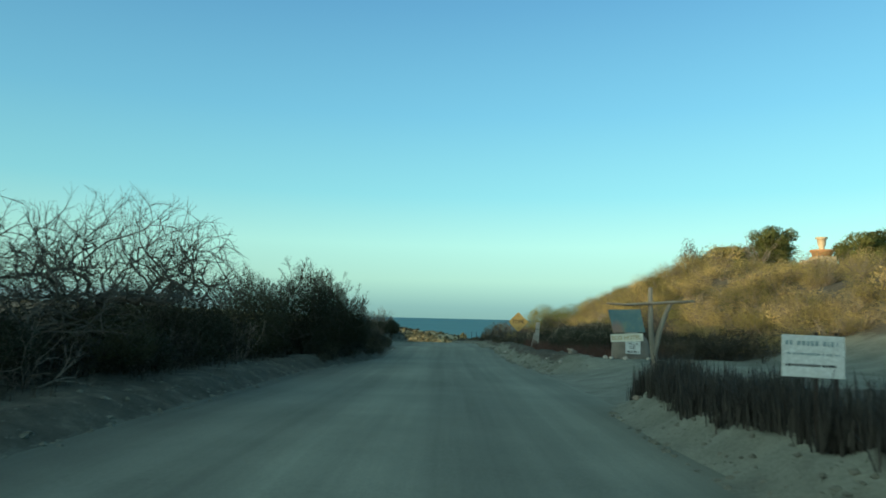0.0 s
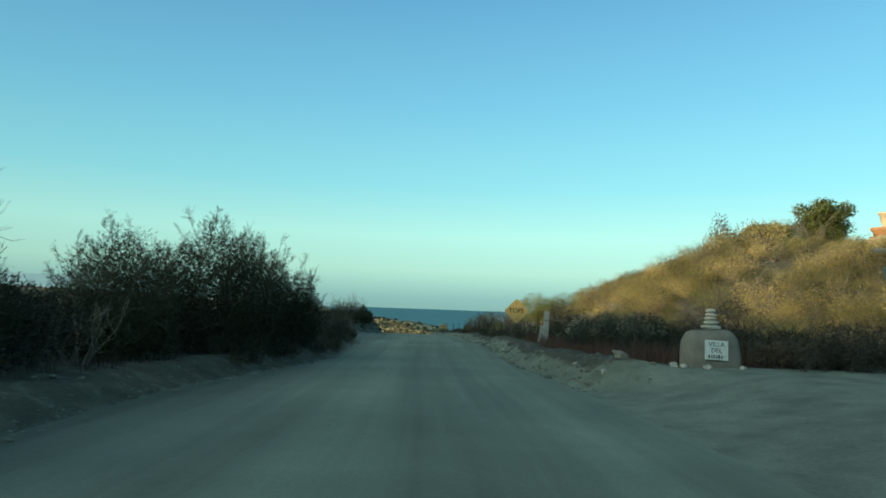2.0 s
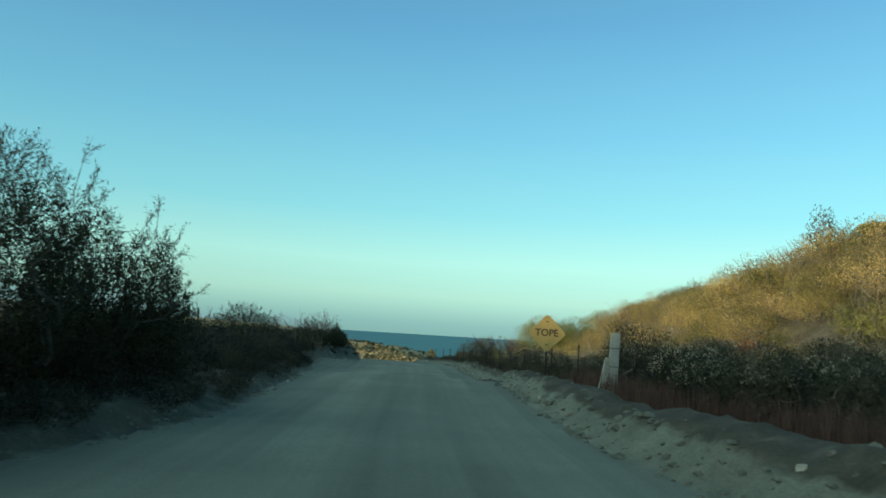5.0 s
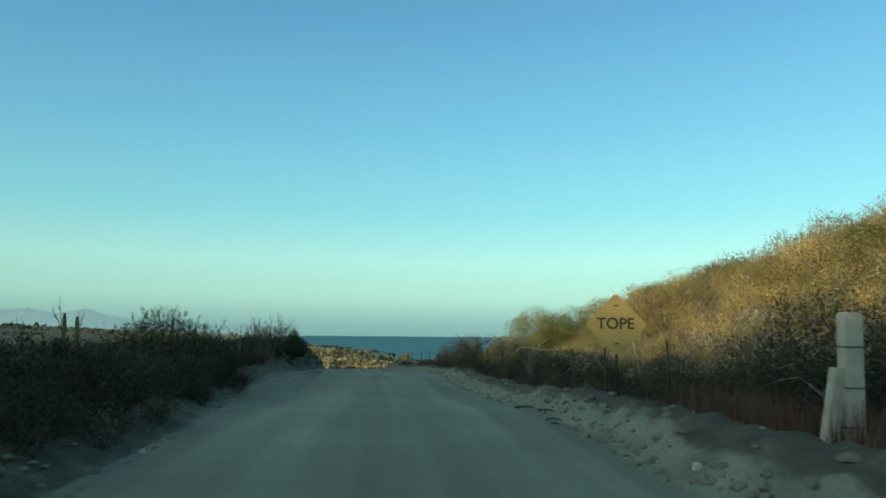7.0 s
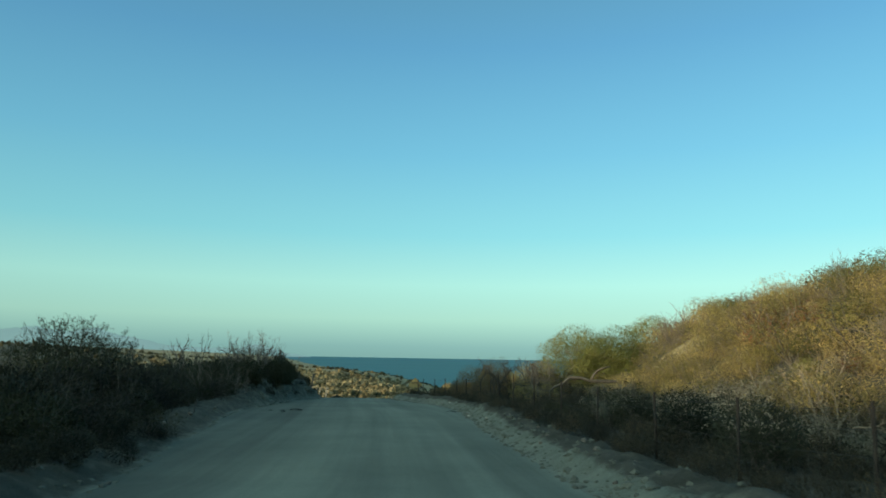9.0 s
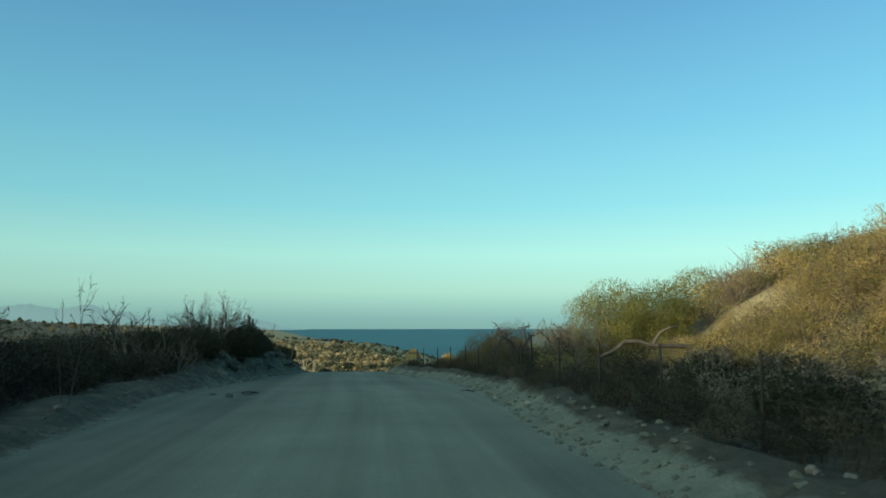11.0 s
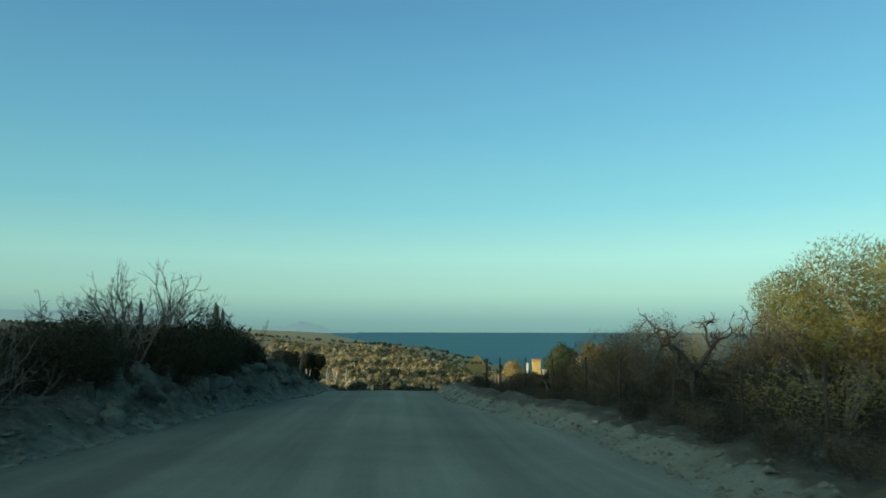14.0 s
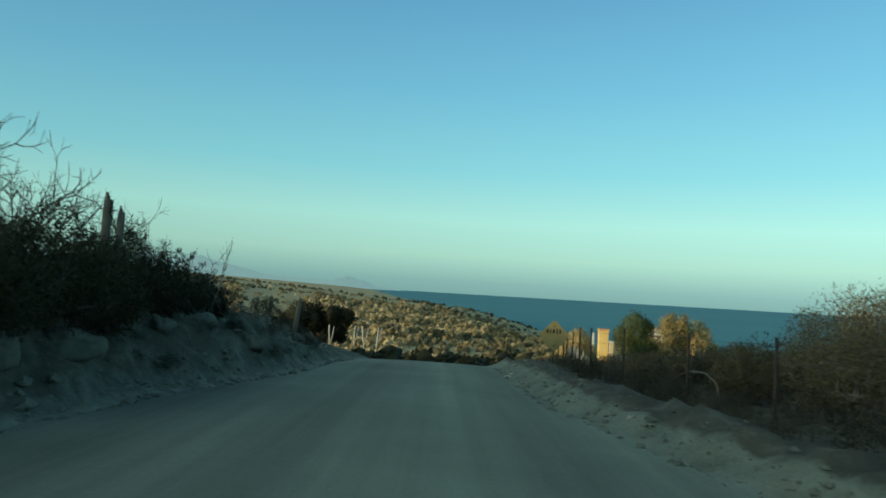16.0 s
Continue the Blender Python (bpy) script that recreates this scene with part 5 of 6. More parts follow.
def lettering(text, size, m, material, parent, name="lettering", thick=0.002, bold=0.0):
    cu = bpy.data.curves.new("words", "FONT")
    cu.body, cu.size, cu.align_x, cu.align_y, cu.extrude, cu.offset = text, size, "CENTER", "CENTER", thick, bold
    tmp = new("words", cu)
    me = bpy.data.meshes.new_from_object(tmp.evaluated_get(bpy.context.evaluated_depsgraph_get()))
    bpy.data.objects.remove(tmp)
    me.name = name
    me.materials.clear()
    me.materials.append(material)
    ob = new(name, me)
    ob.parent = parent
    ob.matrix_basis = m
    return ob


FACE = Matrix.Rotation(radians(90), 4, "X")     # lettering that faces back down the road


def bars(name, rows, width, step, h, m, material, parent, seed):
    """Lines of writing too faint to read, as short plain bars."""
    rng = random.Random(seed)
    bm = bmesh.new()
    for r in range(rows):
        x = -width / 2
        end = width / 2 * rng.uniform(0.75, 1.0)
        while x < end:
            w = rng.uniform(0.25, 0.6) * h
            box(bm, (min(w, end - x + 0.005), 0.003, h * rng.uniform(0.75, 1.0)), m @ Matrix.Translation((x + w / 2, 0, -r * step)))
            x += w + (0.9 if rng.random() < 0.12 else 0.3) * h
    return part(name, bm, material, parent)


def white_sign():
    root = empty_thing("notice_sign", "white rectangular notice board standing in the dry hedge", "sign", place=pose(4.26, 5.05, 0.745, 0, 1.5, -4))
    slab("board", (0.56, 0.018, 0.39), Matrix(), WHITE, root)
    z = land(4.26, 5.05) - 0.745
    slab("stake", (0.03, 0.02, 0.3 - z), Matrix.Translation((0.04, 0.028, 0.15 / 2 + z / 2)), STEEL, root)
    slab("stake", (0.03, 0.02, 0.3 - z), Matrix.Translation((0.22, 0.028, 0.15 / 2 + z / 2)), STEEL, root)
    bars("writing", 1, 0.5, 0.085, 0.05, Matrix.Translation((0, -0.011, 0.12)), BLUEGREY, root, 3)
    bars("writing", 1, 0.48, 0.085, 0.026, Matrix.Translation((0, -0.011, 0.02)), BLUEGREY, root, 5)
    bars("writing", 1, 0.5, 0.085, 0.028, Matrix.Translation((0, -0.011, -0.085)), BLACK, root, 4)


def gallows_sign():
    """A forked weathered trunk with a cross pole, from which a painted board and a name plank hang."""
    x, y = 4.58, 11.75
    z = land(x, y) - 0.05
    root = empty_thing("hanging_sign", "forked weathered post with a painted board hanging from its cross pole", "sign", place=Matrix.Translation((x, y, z)))
    h = 1.67 - z
    rod("post", [(0.05, 0, 0), (0.03, 0, 0.3), (0.02, 0, 0.55), (-0.02, 0.0, 0.85), (-0.05, 0, 1.2), (-0.06, 0, h)], [0.1, 0.085, 0.078, 0.06, 0.048, 0.036], WEATHERED, root, wob=0.1, seed=2)
    zb = 1.37 - z
    rod("fork", [(0.0, 0, zb - 1.0), (0.05, -0.01, zb - 0.78), (0.12, -0.01, zb - 0.5), (0.2, -0.02, zb - 0.25), (0.28, -0.03, zb - 0.06), (0.38, -0.04, zb + 0.06)], [0.06, 0.055, 0.048, 0.042, 0.035, 0.024], WEATHERED, root, wob=0.12, seed=3)
    rod("cross_pole", [(-0.9, -0.06, zb - 0.02), (-0.5, -0.065, zb - 0.035), (0, -0.07, zb), (0.4, -0.065, zb + 0.03), (0.75, -0.06, zb + 0.05)], [0.018, 0.024, 0.028, 0.028, 0.02], WEATHERED, root, wob=0.08, seed=4)
    bd = Matrix.Translation((4.045 - x, -0.13, 1.025 - z)) @ Matrix.Rotation(radians(-2), 4, "Y")
    skew = Matrix(((1, 0, -0.19, 0), (0, 1, 0, 0), (0, 0, 1, 0), (0, 0, 0, 1)))
    board = slab("picture_board", (0.6, 0.015, 0.43), skew, BOARD, root, "faded teal painted board")
    board.matrix_basis = bd
    for dx in (-0.2, 0.25):
        rod("hanger", [(4.04 - x + dx - 0.03, -0.1, 1.24 - z), (4.04 - x + dx - 0.03, -0.07, zb)], [0.004, 0.004], WIRE, root, sides=5)
    plank = slab("name_plank", (0.6, 0.018, 0.145), Matrix(), CREAM, root, "cream plank with ochre lettering")
    plank.matrix_basis = Matrix.Translation((4.04 - x, -0.16, 0.715 - z)) @ Matrix.Rotation(radians(-3.2), 4, "Y")
    lettering("ECO", 0.098, Matrix.Translation((-0.185, -0.011, -0.002)) @ FACE, OCHRE, plank, bold=0.002)
    lettering("HOTEL", 0.098, Matrix.Translation((0.1, -0.011, -0.002)) @ FACE, OCHRE, plank, bold=0.002)
    for dx in (-0.22, 0.22):
        rod("hanger", [(4.06 - x + dx, -0.15, 0.79 - z), (4.06 - x + dx, -0.13, 0.83 - z)], [0.004, 0.004], WIRE, root, sides=5)


def name_stone():
    x, y = 6.66, 22.4
    z = land(x, y)
    top = 0.555
    root = empty_thing("boulder", "squared granite boulder with a white name plate", "boulder", place=Matrix.Translation((x, y, z)))
    lump("stone", (1.22, 0.7, top - z + 0.3), Matrix.Translation((0, 0, (top - z) / 2 - 0.15)), STONE, root, 4, 0.1, 0.5)
    plate = slab("plate", (0.5, 0.02, 0.42), Matrix(), WHITE, root, "white name plate with dark hand lettering")
    plate.matrix_basis = pose(-0.02, -0.385, 0.13 - z, -5, 2, 0)
    lettering("VILLA", 0.14, Matrix.Translation((0, -0.012, 0.12)) @ FACE, BLACK, plate)
    lettering("DEL", 0.14, Matrix.Translation((0, -0.012, -0.01)) @ FACE, BLACK, plate)
    bars("writing", 1, 0.36, 0.1, 0.09, Matrix.Translation((0, -0.012, -0.14)), BLACK, plate, 9)
    zc = top - 0.02
    for k, (w, d, h, dx) in enumerate(((0.42, 0.34, 0.14, 0.0), (0.36, 0.3, 0.11, 0.01), (0.31, 0.26, 0.09, -0.01), (0.27, 0.22, 0.09, 0.01), (0.22, 0.18, 0.1, 0.0))):
        s = lump("cairn_stone", (w, d, h), Matrix(), PALESTONE, None, 10 + k, 0.12, 0.1)
        s.matrix_basis = pose(x + 0.0 + dx, y, zc + h / 2, 0, 2 * (-1) ** k, 40 * k)
        tagged(s, "flat pale stone balanced in a small stack", "stone", "balanced stones")
        zc += h * 0.9


def loose_stones():
    rng = random.Random(12)
    spots = [(4.7, 22.5, 0.26, STONE), (5.74, 22.05, 0.15, PALESTONE), (5.9, 21.9, 0.14, PALESTONE), (6.3, 21.6, 0.16, PALESTONE), (4.25, 22.1, 0.13, PALESTONE),
             (4.15, 11.25, 0.13, STONE), (4.6, 11.15, 0.26, STONE), (5.25, 21.95, 0.12, STONE), (7.1, 21.75, 0.13, PALESTONE)]
    for k in range(46):
        y = rng.uniform(24, 90)
        right = rng.random() < 0.68
        u = right_edge(y) + rng.uniform(-0.1, 1.2) if right else left_edge(y) - rng.uniform(-0.1, 1.3)
        spots.append((centre(y) + u, y, rng.uniform(0.05, 0.11), STONE if rng.random() < 0.7 else PALESTONE))
    for k, (x, y, s, mat) in enumerate(spots):
        ob = lump("stone", (s * rng.uniform(0.9, 1.3), s, s * rng.uniform(0.6, 0.9)), Matrix(), mat, None, 30 + k, 0.55, 0.3)
        ob.matrix_basis = pose(x, y, land(x, y) + s * 0.2, rng.uniform(-15, 15), rng.uniform(-15, 15), rng.uniform(0, 360))
        tagged(ob, "loose weathered stone on the sandy verge" if mat == STONE else "loose pale stone on the sandy verge", "stone", "loose stones")


def broken_pole():
    x, y = 4.62, 33.3
    z = land(x, y) - 0.05
    h = 0.83 - z
    root = empty_thing("concrete_post", "whitewashed square concrete post bound with wire", "post", place=Matrix.Translation((x, y, z)))
    slab("shaft", (0.185, 0.18, h), Matrix.Translation((0.0, 0, h / 2)) @ Matrix.Rotation(radians(2.0), 4, "Y"), CONCRETE, root, bev=0.02)
    brace = slab("brace", (0.125, 0.12, 0.95), Matrix(), CONCRETE, root, "leaning broken concrete brace")
    brace.matrix_basis = Matrix.Translation((-0.2, 0.02, 0.4)) @ Matrix.Rotation(radians(11), 4, "Y")
    for zz in (0.3, 0.68, 1.08):
        slab("wire_band", (0.2, 0.195, 0.014), Matrix.Translation((0.002 + 0.035 * (zz - h / 2), 0, zz)), WIRE, root, bev=0.003)


def warning_sign(x, y, zc, diag, words, label):
    zg = land(x, y)
    root = empty_thing("warning_sign", label, "sign", "diamond road signs", place=Matrix.Translation((x, y, zg)))
    side = diag / math.sqrt(2)
    bm = bmesh.new()
    box(bm, (side, 0.006, side), Matrix.Rotation(radians(45), 4, "Y"), 0)
    edges = [e for e in bm.edges if abs((e.verts[0].co - e.verts[1].co).y) > 0.004]
    bmesh.ops.bevel(bm, geom=edges, offset=side * 0.05, segments=3, affect="EDGES")
    plate = part("plate", bm, YELLOW if words else KHAKI, root)
    plate.matrix_basis = Matrix.Translation((0, -0.03, zc - zg))
    if words:
        lettering(words, diag * 0.25, Matrix.Translation((-0.01, -0.0055, 0.01)) @ FACE, BLACK, plate, bold=0.003)
    else:
        bars("writing", 1, diag * 0.5, 0.1, diag * 0.14, Matrix.Translation((0, -0.005, diag * 0.14)), BLACK, plate, 6)
    for dz in (0.3, -0.3):
        slab("bolt", (diag * 0.07, 0.006, diag * 0.02), Matrix.Translation((0, -0.0052, dz * diag)), BLACK, plate, bev=0.001)
    rod("pole", [(0, 0, -0.3), (0, 0, zc - zg + diag * 0.3)], [0.024, 0.024], STEEL, root)


white_sign()
gallows_sign()
name_stone()
loose_stones()
broken_pole()
warning_sign(4.13, 39.25, 0.78, 1.17, "TOPE", "yellow diamond road sign with black hand lettering")
warning_sign(0.83, 92.2, -1.65, 1.15, "", "faded yellow diamond sign by the descending road")

FENCE = [(5.6, 36.6), (5.15, 39.4), (4.85, 42.4), (4.85, 45.4), (4.75, 48.4), (4.45, 51.4), (4.25, 54.2), (4.0, 56.9), (3.75, 59.4), (3.6, 61.9), (3.75, 64.7), (3.95, 67.5), (3.75, 70.2), (3.25, 72.3), (2.9, 74.3), (2.35, 76.3), (1.85, 78.6), (1.2, 80.8), (0.9, 83.2), (1.0, 86), (1.15, 89), (1.3, 92), (1.45, 95), (1.55, 98)]


def fence():
    root = empty_thing("wire_fence", "rusty steel-post wire fence along the road", "fence")
    rng = random.Random(44)
    tops = []
    for k, (x, y) in enumerate(FENCE):
        z = land(x, y)
        h = 1.22 + rng.uniform(-0.05, 0.05)
        tx, ty = rng.gauss(0, 0.02), rng.gauss(0, 0.02)
        p = rod("post", [(x, y, z - 0.3), (x + tx, y + ty, z + h)], [0.025, 0.022], STEEL, root, sides=6)
        tops.append(((x, y, z), (x + tx, y + ty, z + h)))
    for level in (0.28, 0.52, 0.75, 0.93):
        for a, b in zip(tops, tops[1:]):
            p = Vector(a[0]).lerp(Vector(a[1]), level)
            q = Vector(b[0]).lerp(Vector(b[1]), level)
            mid = p.lerp(q, 0.5) - Vector((0, 0, 0.03))
            rod("wire", [p, mid, q], [0.003, 0.003, 0.003], WIRE, root, sides=4)


fence()


def palisade():
    """The row of upright stakes where the road drops out of sight."""
    root = empty_thing("stake_fence", "row of rough upright wooden stakes", "fence")
    rng = random.Random(45)
    for k in range(26):
        f = k / 25
        x, y = 2.0 + 2.8 * f + rng.gauss(0, 0.05), 98.5 + 13 * f
        z = land(x, y)
        h = rng.uniform(1.1, 1.5)
        rod("stake", [(x, y, z - 0.2), (x + rng.gauss(0, 0.04), y, z + h)], [0.045, 0.04], WEATHERED if k % 3 else BARK, root, sides=6, wob=0.1, seed=k)


palisade()


def forked_posts():
    for x, y, h, lean in ((-7.75, 105, 1.45, 0.05), (-8.35, 105.2, 1.4, -0.12), (-9.1, 105.4, 1.5, 0.03), (-10.2, 104.5, 1.4, -0.05)):
        z = land(x, y)
        top = -2.5
        root = empty_thing("forked_post", "whitewashed forked wooden post below the road", "post", "white forked posts", Matrix.Translation((x, y, z - 0.1)))
        hh = max(1.2, top - z + 0.1)
        rod("trunk", [(0, 0, 0), (lean, 0, hh * 0.5), (lean * 2.2, 0, hh)], [0.055, 0.048, 0.04], PALEWOOD, root, sides=8, wob=0.1)
        rod("prong", [(lean * 0.8, 0, hh * 0.42), (lean + 0.14, 0.02, hh * 0.7), (lean + 0.22, 0.02, hh * 0.97)], [0.045, 0.038, 0.03], PALEWOOD, root, sides=8, wob=0.1)


forked_posts()


def gate_pillars():
    for x, y, w, top, mat, label in ((8.24, 128.7, 0.82, -2.8, GOLDWALL, "golden plaster gate pillar with a terracotta cap"), (7.37, 128.9, 0.3, -3.2, WHITE, "slim white round gate pillar")):
        z = land(x, y)
        root = empty_thing("gate_pillar", label, "pillar", "gate pillars", Matrix.Translation((x, y, z - 0.2)))
        h = top - z + 0.2
        if w > 0.5:
            slab("shaft", (w, w, h - 0.14), Matrix.Translation((0, 0, (h - 0.14) / 2)), mat, root, bev=0.02)
            slab("cap", (w + 0.12, w + 0.12, 0.14), Matrix.Translation((0, 0, h - 0.07)), TERRACOTTA, root, bev=0.02)
        else:
            rod("shaft", [(0, 0, 0), (0, 0, h)], [w / 2, w / 2], mat, root, sides=16)
    for x, y, wide, top, label in ((10.9, 130.5, 3.6, -3.95, "low sand-plastered garden wall beside the gate"), (15.2, 130.8, 3.4, -3.75, "low pale garden wall under the olive trees")):
        z = land(x, y) - 0.2
        wall = empty_thing("garden_wall", label, "wall", "garden walls", Matrix.Translation((x, y, z)))
        slab("wall_body", (wide, 0.3, top - z - 0.1), Matrix.Translation((0, 0, (top - z - 0.1) / 2)), PLASTER, wall, bev=0.03)
        slab("coping", (wide + 0.1, 0.4, 0.1), Matrix.Translation((0, 0, top - z - 0.05)), WHITE, wall, bev=0.02)
    x, y = 13.3, 131.2
    z = land(x, y) - 0.2
    hut = empty_thing("pump_house", "small white plaster hut behind the garden walls", "hut", place=Matrix.Translation((x, y, z)))
    slab("wall_body", (1.15, 1.1, -2.75 - z), Matrix.Translation((0, 0, (-2.75 - z) / 2)), WHITE, hut, bev=0.03)
    slab("roof", (1.35, 1.3, 0.12), Matrix.Translation((0, 0, -2.69 - z)), PLASTER, hut, bev=0.02)
    slab("door", (0.5, 0.04, 1.2), Matrix.Translation((0.1, -0.57, 0.9)), WEATHERED, hut, "weathered wooden door")


gate_pillars()


def tower():
    """The small brick lantern and stepped plaster roof that shows over the hill."""
    x, y = 23.05, 42.0
    zg = land(x, y)
    root = empty_thing("roof_tower", "plaster roof tower with a terracotta drum and urn", "building", place=Matrix.Translation((x, y, zg)))
    top = 6.42 - zg
    slab("base", (2.0, 1.6, top - 1.55), Matrix.Translation((-0.35, 0.2, (top - 1.55) / 2)), PLASTER, root, bev=0.08)
    slab("body", (1.16, 1.16, 1.6), Matrix.Translation((0.02, 0, top - 2.02)), PLASTER, root, bev=0.04)
    slab("buttress", (0.5, 0.9, 1.3), Matrix.Translation((-1.0, 0, top - 2.1)) @ Matrix.Rotation(0.38, 4, "Y"), PLASTER, root, bev=0.05)
    rod("drum", [(0, 0, top - 1.24), (0, 0, top - 0.98), (0, 0, top - 0.92), (0, 0, top - 0.8)], [0.54, 0.58, 0.68, 0.7], TERRACOTTA, root, sides=20)
    rod("urn", [(0, 0, top - 0.82), (0, 0, top - 0.76), (0, 0, top - 0.62), (0, 0, top - 0.5), (0, 0, top - 0.12), (0, 0, top - 0.1), (0, 0, top)], [0.24, 0.17, 0.15, 0.22, 0.27, 0.34, 0.34], PLASTER, root, sides=16)


tower()


def tyre_scraps():
    rng = random.Random(61)
    for x, y, s in ((2.5, 39.6, 0.42), (2.75, 38.9, 0.3), (2.56, 37.5, 0.26), (2.48, 37.0, 0.14), (1.8, 61.85, 0.42), (-3.9, 61.4, 0.5), (-4.3, 61.0, 0.2), (-4.15, 60.4, 0.18), (-4.75, 61.2, 0.14)):
        verts, faces = [], []
        n = 9
        bend = rng.uniform(0.5, 1.0)
        for k in range(n + 1):
            f = k / n - 0.5
            w = 0.12 * s / 0.4 * (1 - 1.2 * abs(f) ** 2.2) * rng.uniform(0.45, 1.3)
            cz = 0.09 * s * (1 - (2 * f) ** 2) * bend + 0.008 + rng.uniform(0, 0.012)
            for dy, dz in ((-w, 0), (-w * 0.6, 0.009), (w * 0.6, 0.009), (w, 0), (w * 0.5, -0.008), (-w * 0.5, -0.008)):
                verts.append((s * f * 0.85, dy + 0.12 * s * math.sin(5 * f + s * 9), cz + dz))
        for k in range(n):
            for j in range(6):
                a, b = k * 6 + j, k * 6 + (j + 1) % 6
                faces.append((a, b, b + 6, a + 6))
        faces += [tuple(range(6)), tuple(range(n * 6, n * 6 + 6))]
        ob = plain("tyre_scrap", verts, faces, RUBBER)
        ob.matrix_basis = pose(x, y, land(x, y) + 0.012, 0, 0, rng.uniform(-30, 30))
        tagged(ob, "curled black scrap of torn tyre on the road", "tyre scrap", "tyre scraps")


tyre_scraps()


def crooked_limb():
    """A thick bent limb propped among the brush behind the fence."""
    x, y = 7.4, 63.4
    z = land(x, y)
    root = empty_thing("dead_tree", "thick bent grey dead tree propped in dry brush", "tree", place=Matrix.Translation((x, y, 0)))
    end = land(5.84, 63.4)
    rod("limb", [(-1.58, 0, end - 0.1), (-1.57, 0, -0.62), (-1.4, 0, -0.48), (-1.05, 0, -0.35), (-0.77, 0, -0.1), (-0.32, 0, -0.11), (0.06, 0, -0.22), (0.97, 0, -0.23), (1.5, 0.1, -0.27), (2.2, 0.2, -0.45)],
        [0.02, 0.03, 0.045, 0.06, 0.068, 0.066, 0.064, 0.06, 0.045, 0.03], OLDWOOD, root, wob=0.22, seed=8)
    rod("branch", [(0.1, 0, -0.2), (0.2, 0.02, 0.0), (0.35, 0.03, 0.18), (0.6, 0.05, 0.3), (0.9, 0.05, 0.37)], [0.055, 0.05, 0.045, 0.036, 0.022], OLDWOOD, root, wob=0.15, seed=9)
    rod("prop", [(1.3, 0.08, -0.25), (1.32, 0.1, land(8.7, 63.5) - 0.1)], [0.04, 0.05], OLDWOOD, root, wob=0.1, seed=11)


crooked_limb()


def old_posts():
    """Broken trunks and leaning posts that stand in the scrub on the bank."""
    for k, (x, y, top, lean, r, mat, label) in enumerate(((-7.3, 76.9, 0.95, 0.02, 0.075, OLDWOOD, "broken weathered trunk standing in the bushes"), (-7.14, 77.0, 0.76, 0.03, 0.06, OLDWOOD, "shorter broken trunk beside its neighbour"),
                                                          (-7.35, 85.0, -0.64, 0.16, 0.06, OLDWOOD, "leaning dark wooden post past the bank"), (-6.3, 84.0, -0.62, 0.16, 0.06, OLDWOOD, "leaning dark wooden post near the slope"),
                                                          (-8.6, 74.9, 0.95, 0.0, 0.06, OLDWOOD, "old grey post among the leafless trees"))):
        z = land(x, y) - 0.1
        h = top - z
        root = empty_thing("old_post", label, "post", "old posts", Matrix.Translation((x - lean * 0.5, y, z)))
        rod("shaft", [(0, 0, 0), (lean * 0.3, 0.01, h * 0.35), (lean * 0.7, 0, h * 0.7), (lean, 0, h * 0.94)], [r * 1.1, r, r * 0.95, r * 0.85], mat, root, wob=0.12, seed=90 + k)
        rod("broken_top", [(lean - r * 0.2, 0, h * 0.93), (lean - r * 0.4, 0, h)], [r * 0.55, r * 0.2], mat, root, sides=7, wob=0.2, seed=70 + k)


old_posts()


def bent_branches():
    """Pale whips of dead wood that arch out of the brush."""
    for k, (pts, r) in enumerate((([(2.6, 79.2, -2.1), (2.6, 79.5, -1.62), (2.6, 80.2, -1.5), (2.6, 81.4, -1.6), (2.6, 82.5, -1.9)], 0.03), ([(3.9, 74.9, -1.6), (3.9, 74.5, -1.15), (3.9, 74.05, -0.88), (3.9, 73.3, -0.72), (3.9, 72.4, -0.85)], 0.022),
                                  ([(6.42, 70.0, -1.2), (6.38, 70, -0.82), (6.2, 70, -0.45), (5.95, 70, -0.08), (5.62, 70, 0.27)], 0.03), ([(6.3, 70.05, -1.2), (6.15, 70.05, -0.7), (5.95, 70.05, -0.45), (5.75, 70.05, -0.32)], 0.022))):
        foot = land(pts[0][0], pts[0][1]) - 0.1
        x, y = pts[0][:2]
        root = empty_thing("bent_branch", "pale grey dead branch arching out of the brush", "branch", "dead branches", Matrix.Translation((x, y, foot)))
        line = [(0, 0, 0)] + [(a - x, b - y, c - foot) for a, b, c in pts]
        rod("stem", line, [0.75 * r * (1 - 0.12 * j) for j in range(len(line))], OLDWOOD, root, sides=7, wob=0.12, seed=k)


bent_branches()


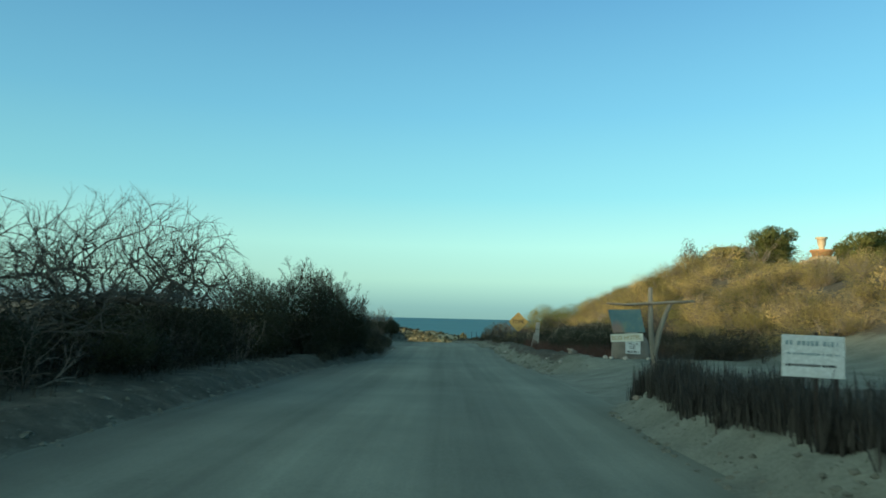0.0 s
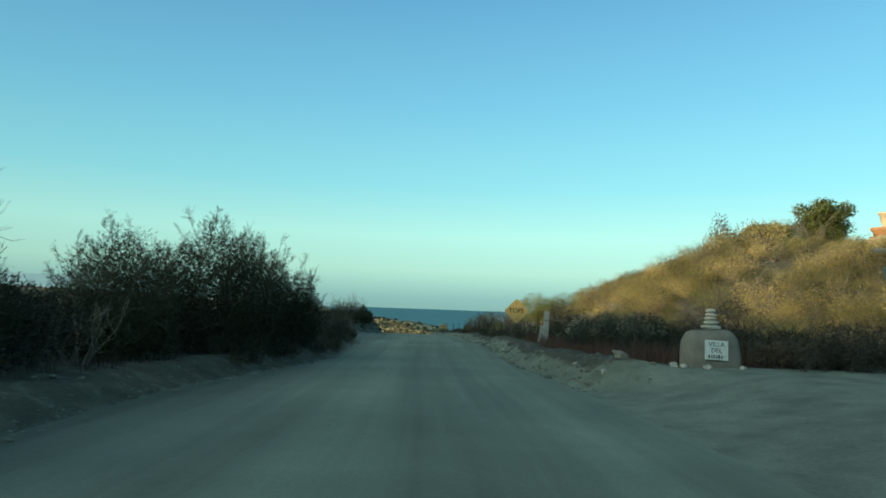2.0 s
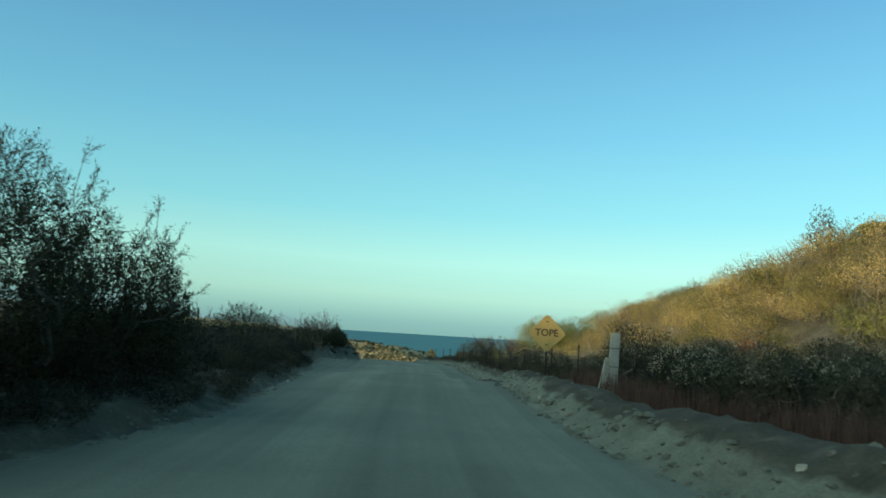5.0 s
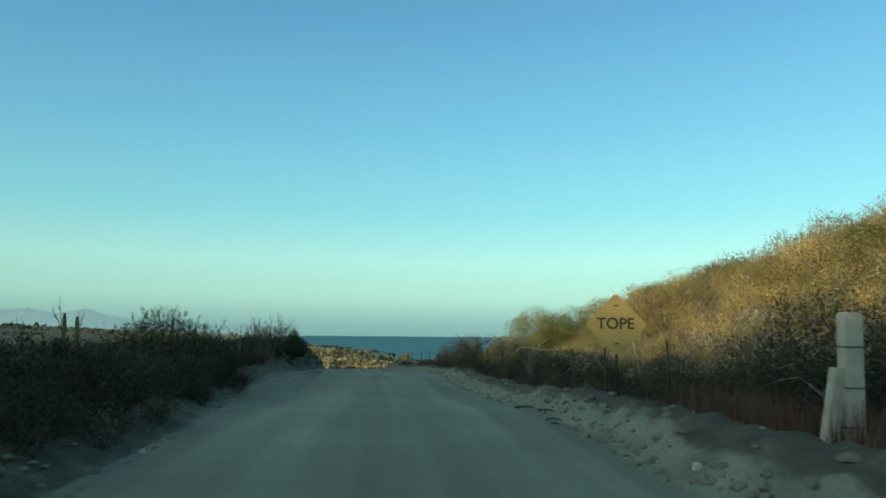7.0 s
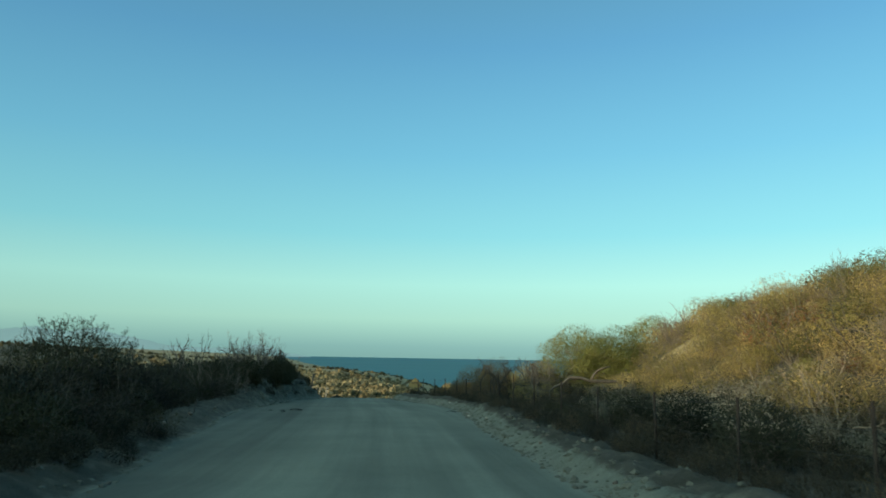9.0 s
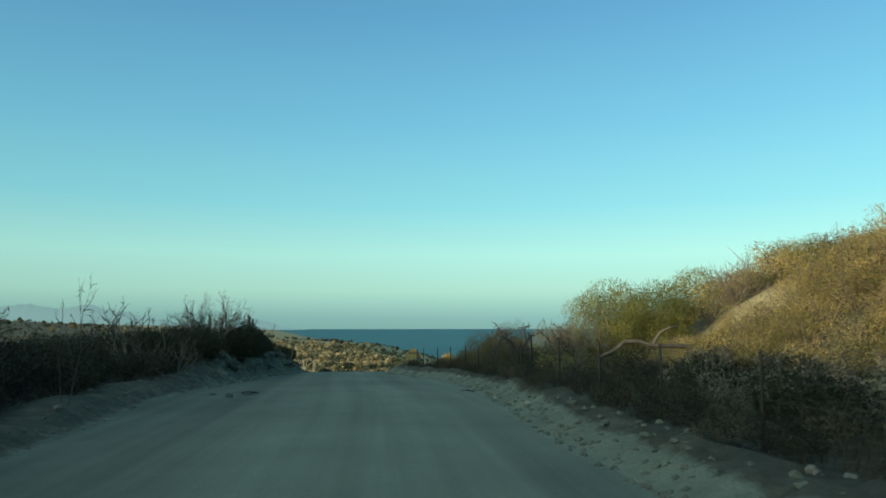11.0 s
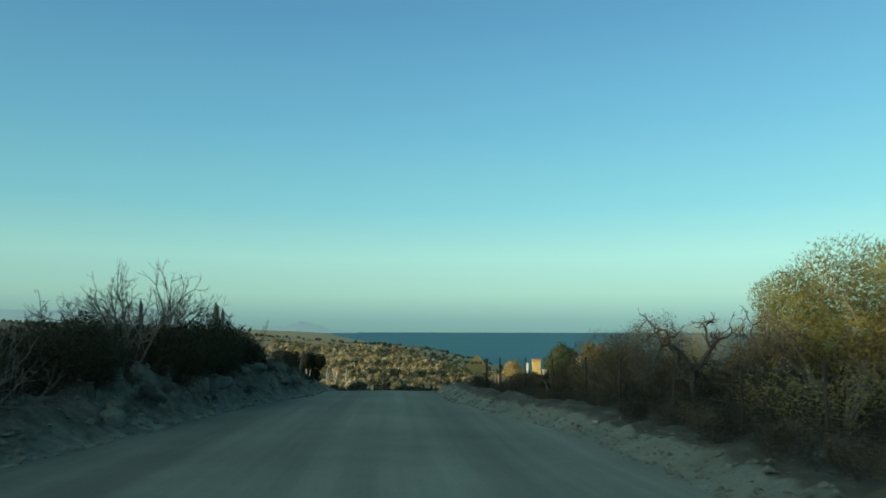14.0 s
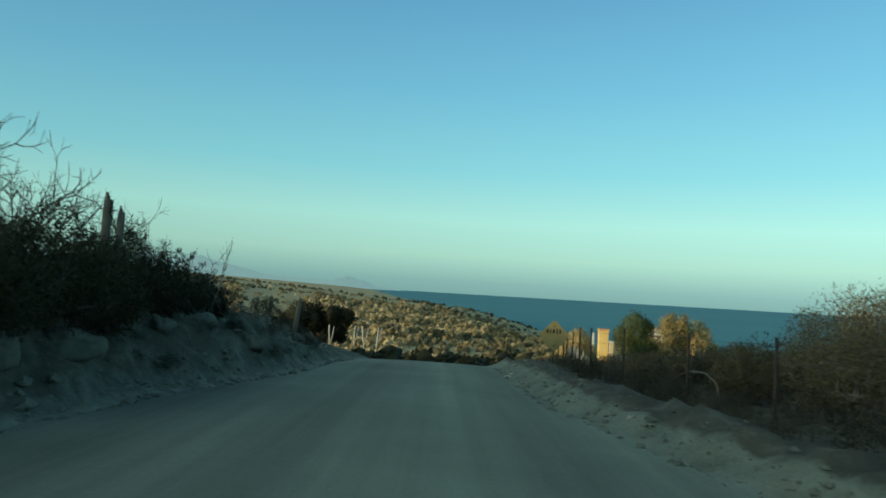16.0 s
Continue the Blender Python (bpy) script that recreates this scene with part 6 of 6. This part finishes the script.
def bank_rocks():
    """Blocks of weathered earth and rock that stand out of the cut bank."""
    rng = random.Random(52)
    for k in range(22):
        y = rng.uniform(69, 84)
        x = centre(y) + left_edge(y) - rng.uniform(0.5, 1.7)
        s = rng.uniform(0.18, 0.5)
        ob = lump("rock", (s * rng.uniform(1.0, 1.5), s, s * rng.uniform(0.7, 1.0)), Matrix(), CLODS, None, 200 + k, 0.6, 0.4)
        ob.matrix_basis = pose(x, y, land(x, y) - s * 0.12, rng.uniform(-20, 20), rng.uniform(-20, 20), rng.uniform(0, 360))
        tagged(ob, "weathered grey lump of rock bedded in the cut bank", "rock", "rocks in the bank")


bank_rocks()


def clods():
    """Crumbled earth and small stones on the berms, as one sheet of stuff."""
    rng = random.Random(70)
    v, f = [], []
    shape = [(1, 0, 0), (-1, 0, 0), (0, 1, 0), (0, -1, 0), (0, 0, 1), (0.6, 0.6, 0.55), (-0.6, 0.5, 0.6), (-0.5, -0.6, 0.5), (0.55, -0.6, 0.6)]
    tri = [(0, 5, 8), (0, 2, 5), (2, 6, 5), (2, 1, 6), (1, 7, 6), (1, 3, 7), (3, 8, 7), (3, 0, 8), (5, 4, 8), (5, 6, 4), (6, 7, 4), (7, 8, 4)]
    for _ in range(8000):
        y = rng.uniform(-2, 90) if _ < 7000 else rng.uniform(66, 90)
        if rng.random() < 0.55:
            if 11 < y < 21:
                continue
            u = right_edge(y) + abs(rng.gauss(0, 0.55)) - 0.12
        else:
            u = left_edge(y) - abs(rng.gauss(0, 0.6)) + 0.12
        x = centre(y) + u
        s = 0.014 + 0.05 * rng.random() ** 4 + (0.065 * rng.random() ** 5 if y > 66 and u < 0 or 22 < y < 66 and u > 0 else 0)
        z = land(x, y)
        a = rng.uniform(0, 6.28)
        k = len(v)
        for px, py, pz in shape:
            q = s * rng.uniform(0.7, 1.25)
            v.append((x + q * (px * math.cos(a) - py * math.sin(a)), y + q * (px * math.sin(a) + py * math.cos(a)), z + 0.75 * q * pz - 0.1 * s))
        f.extend(tuple(i + k for i in t) for t in tri)
    ob = plain("rubble", v, f, CLODS)
    tagged(ob, "crumbled sandy clods along the road berms", "rubble", kind="stuff")


clods()
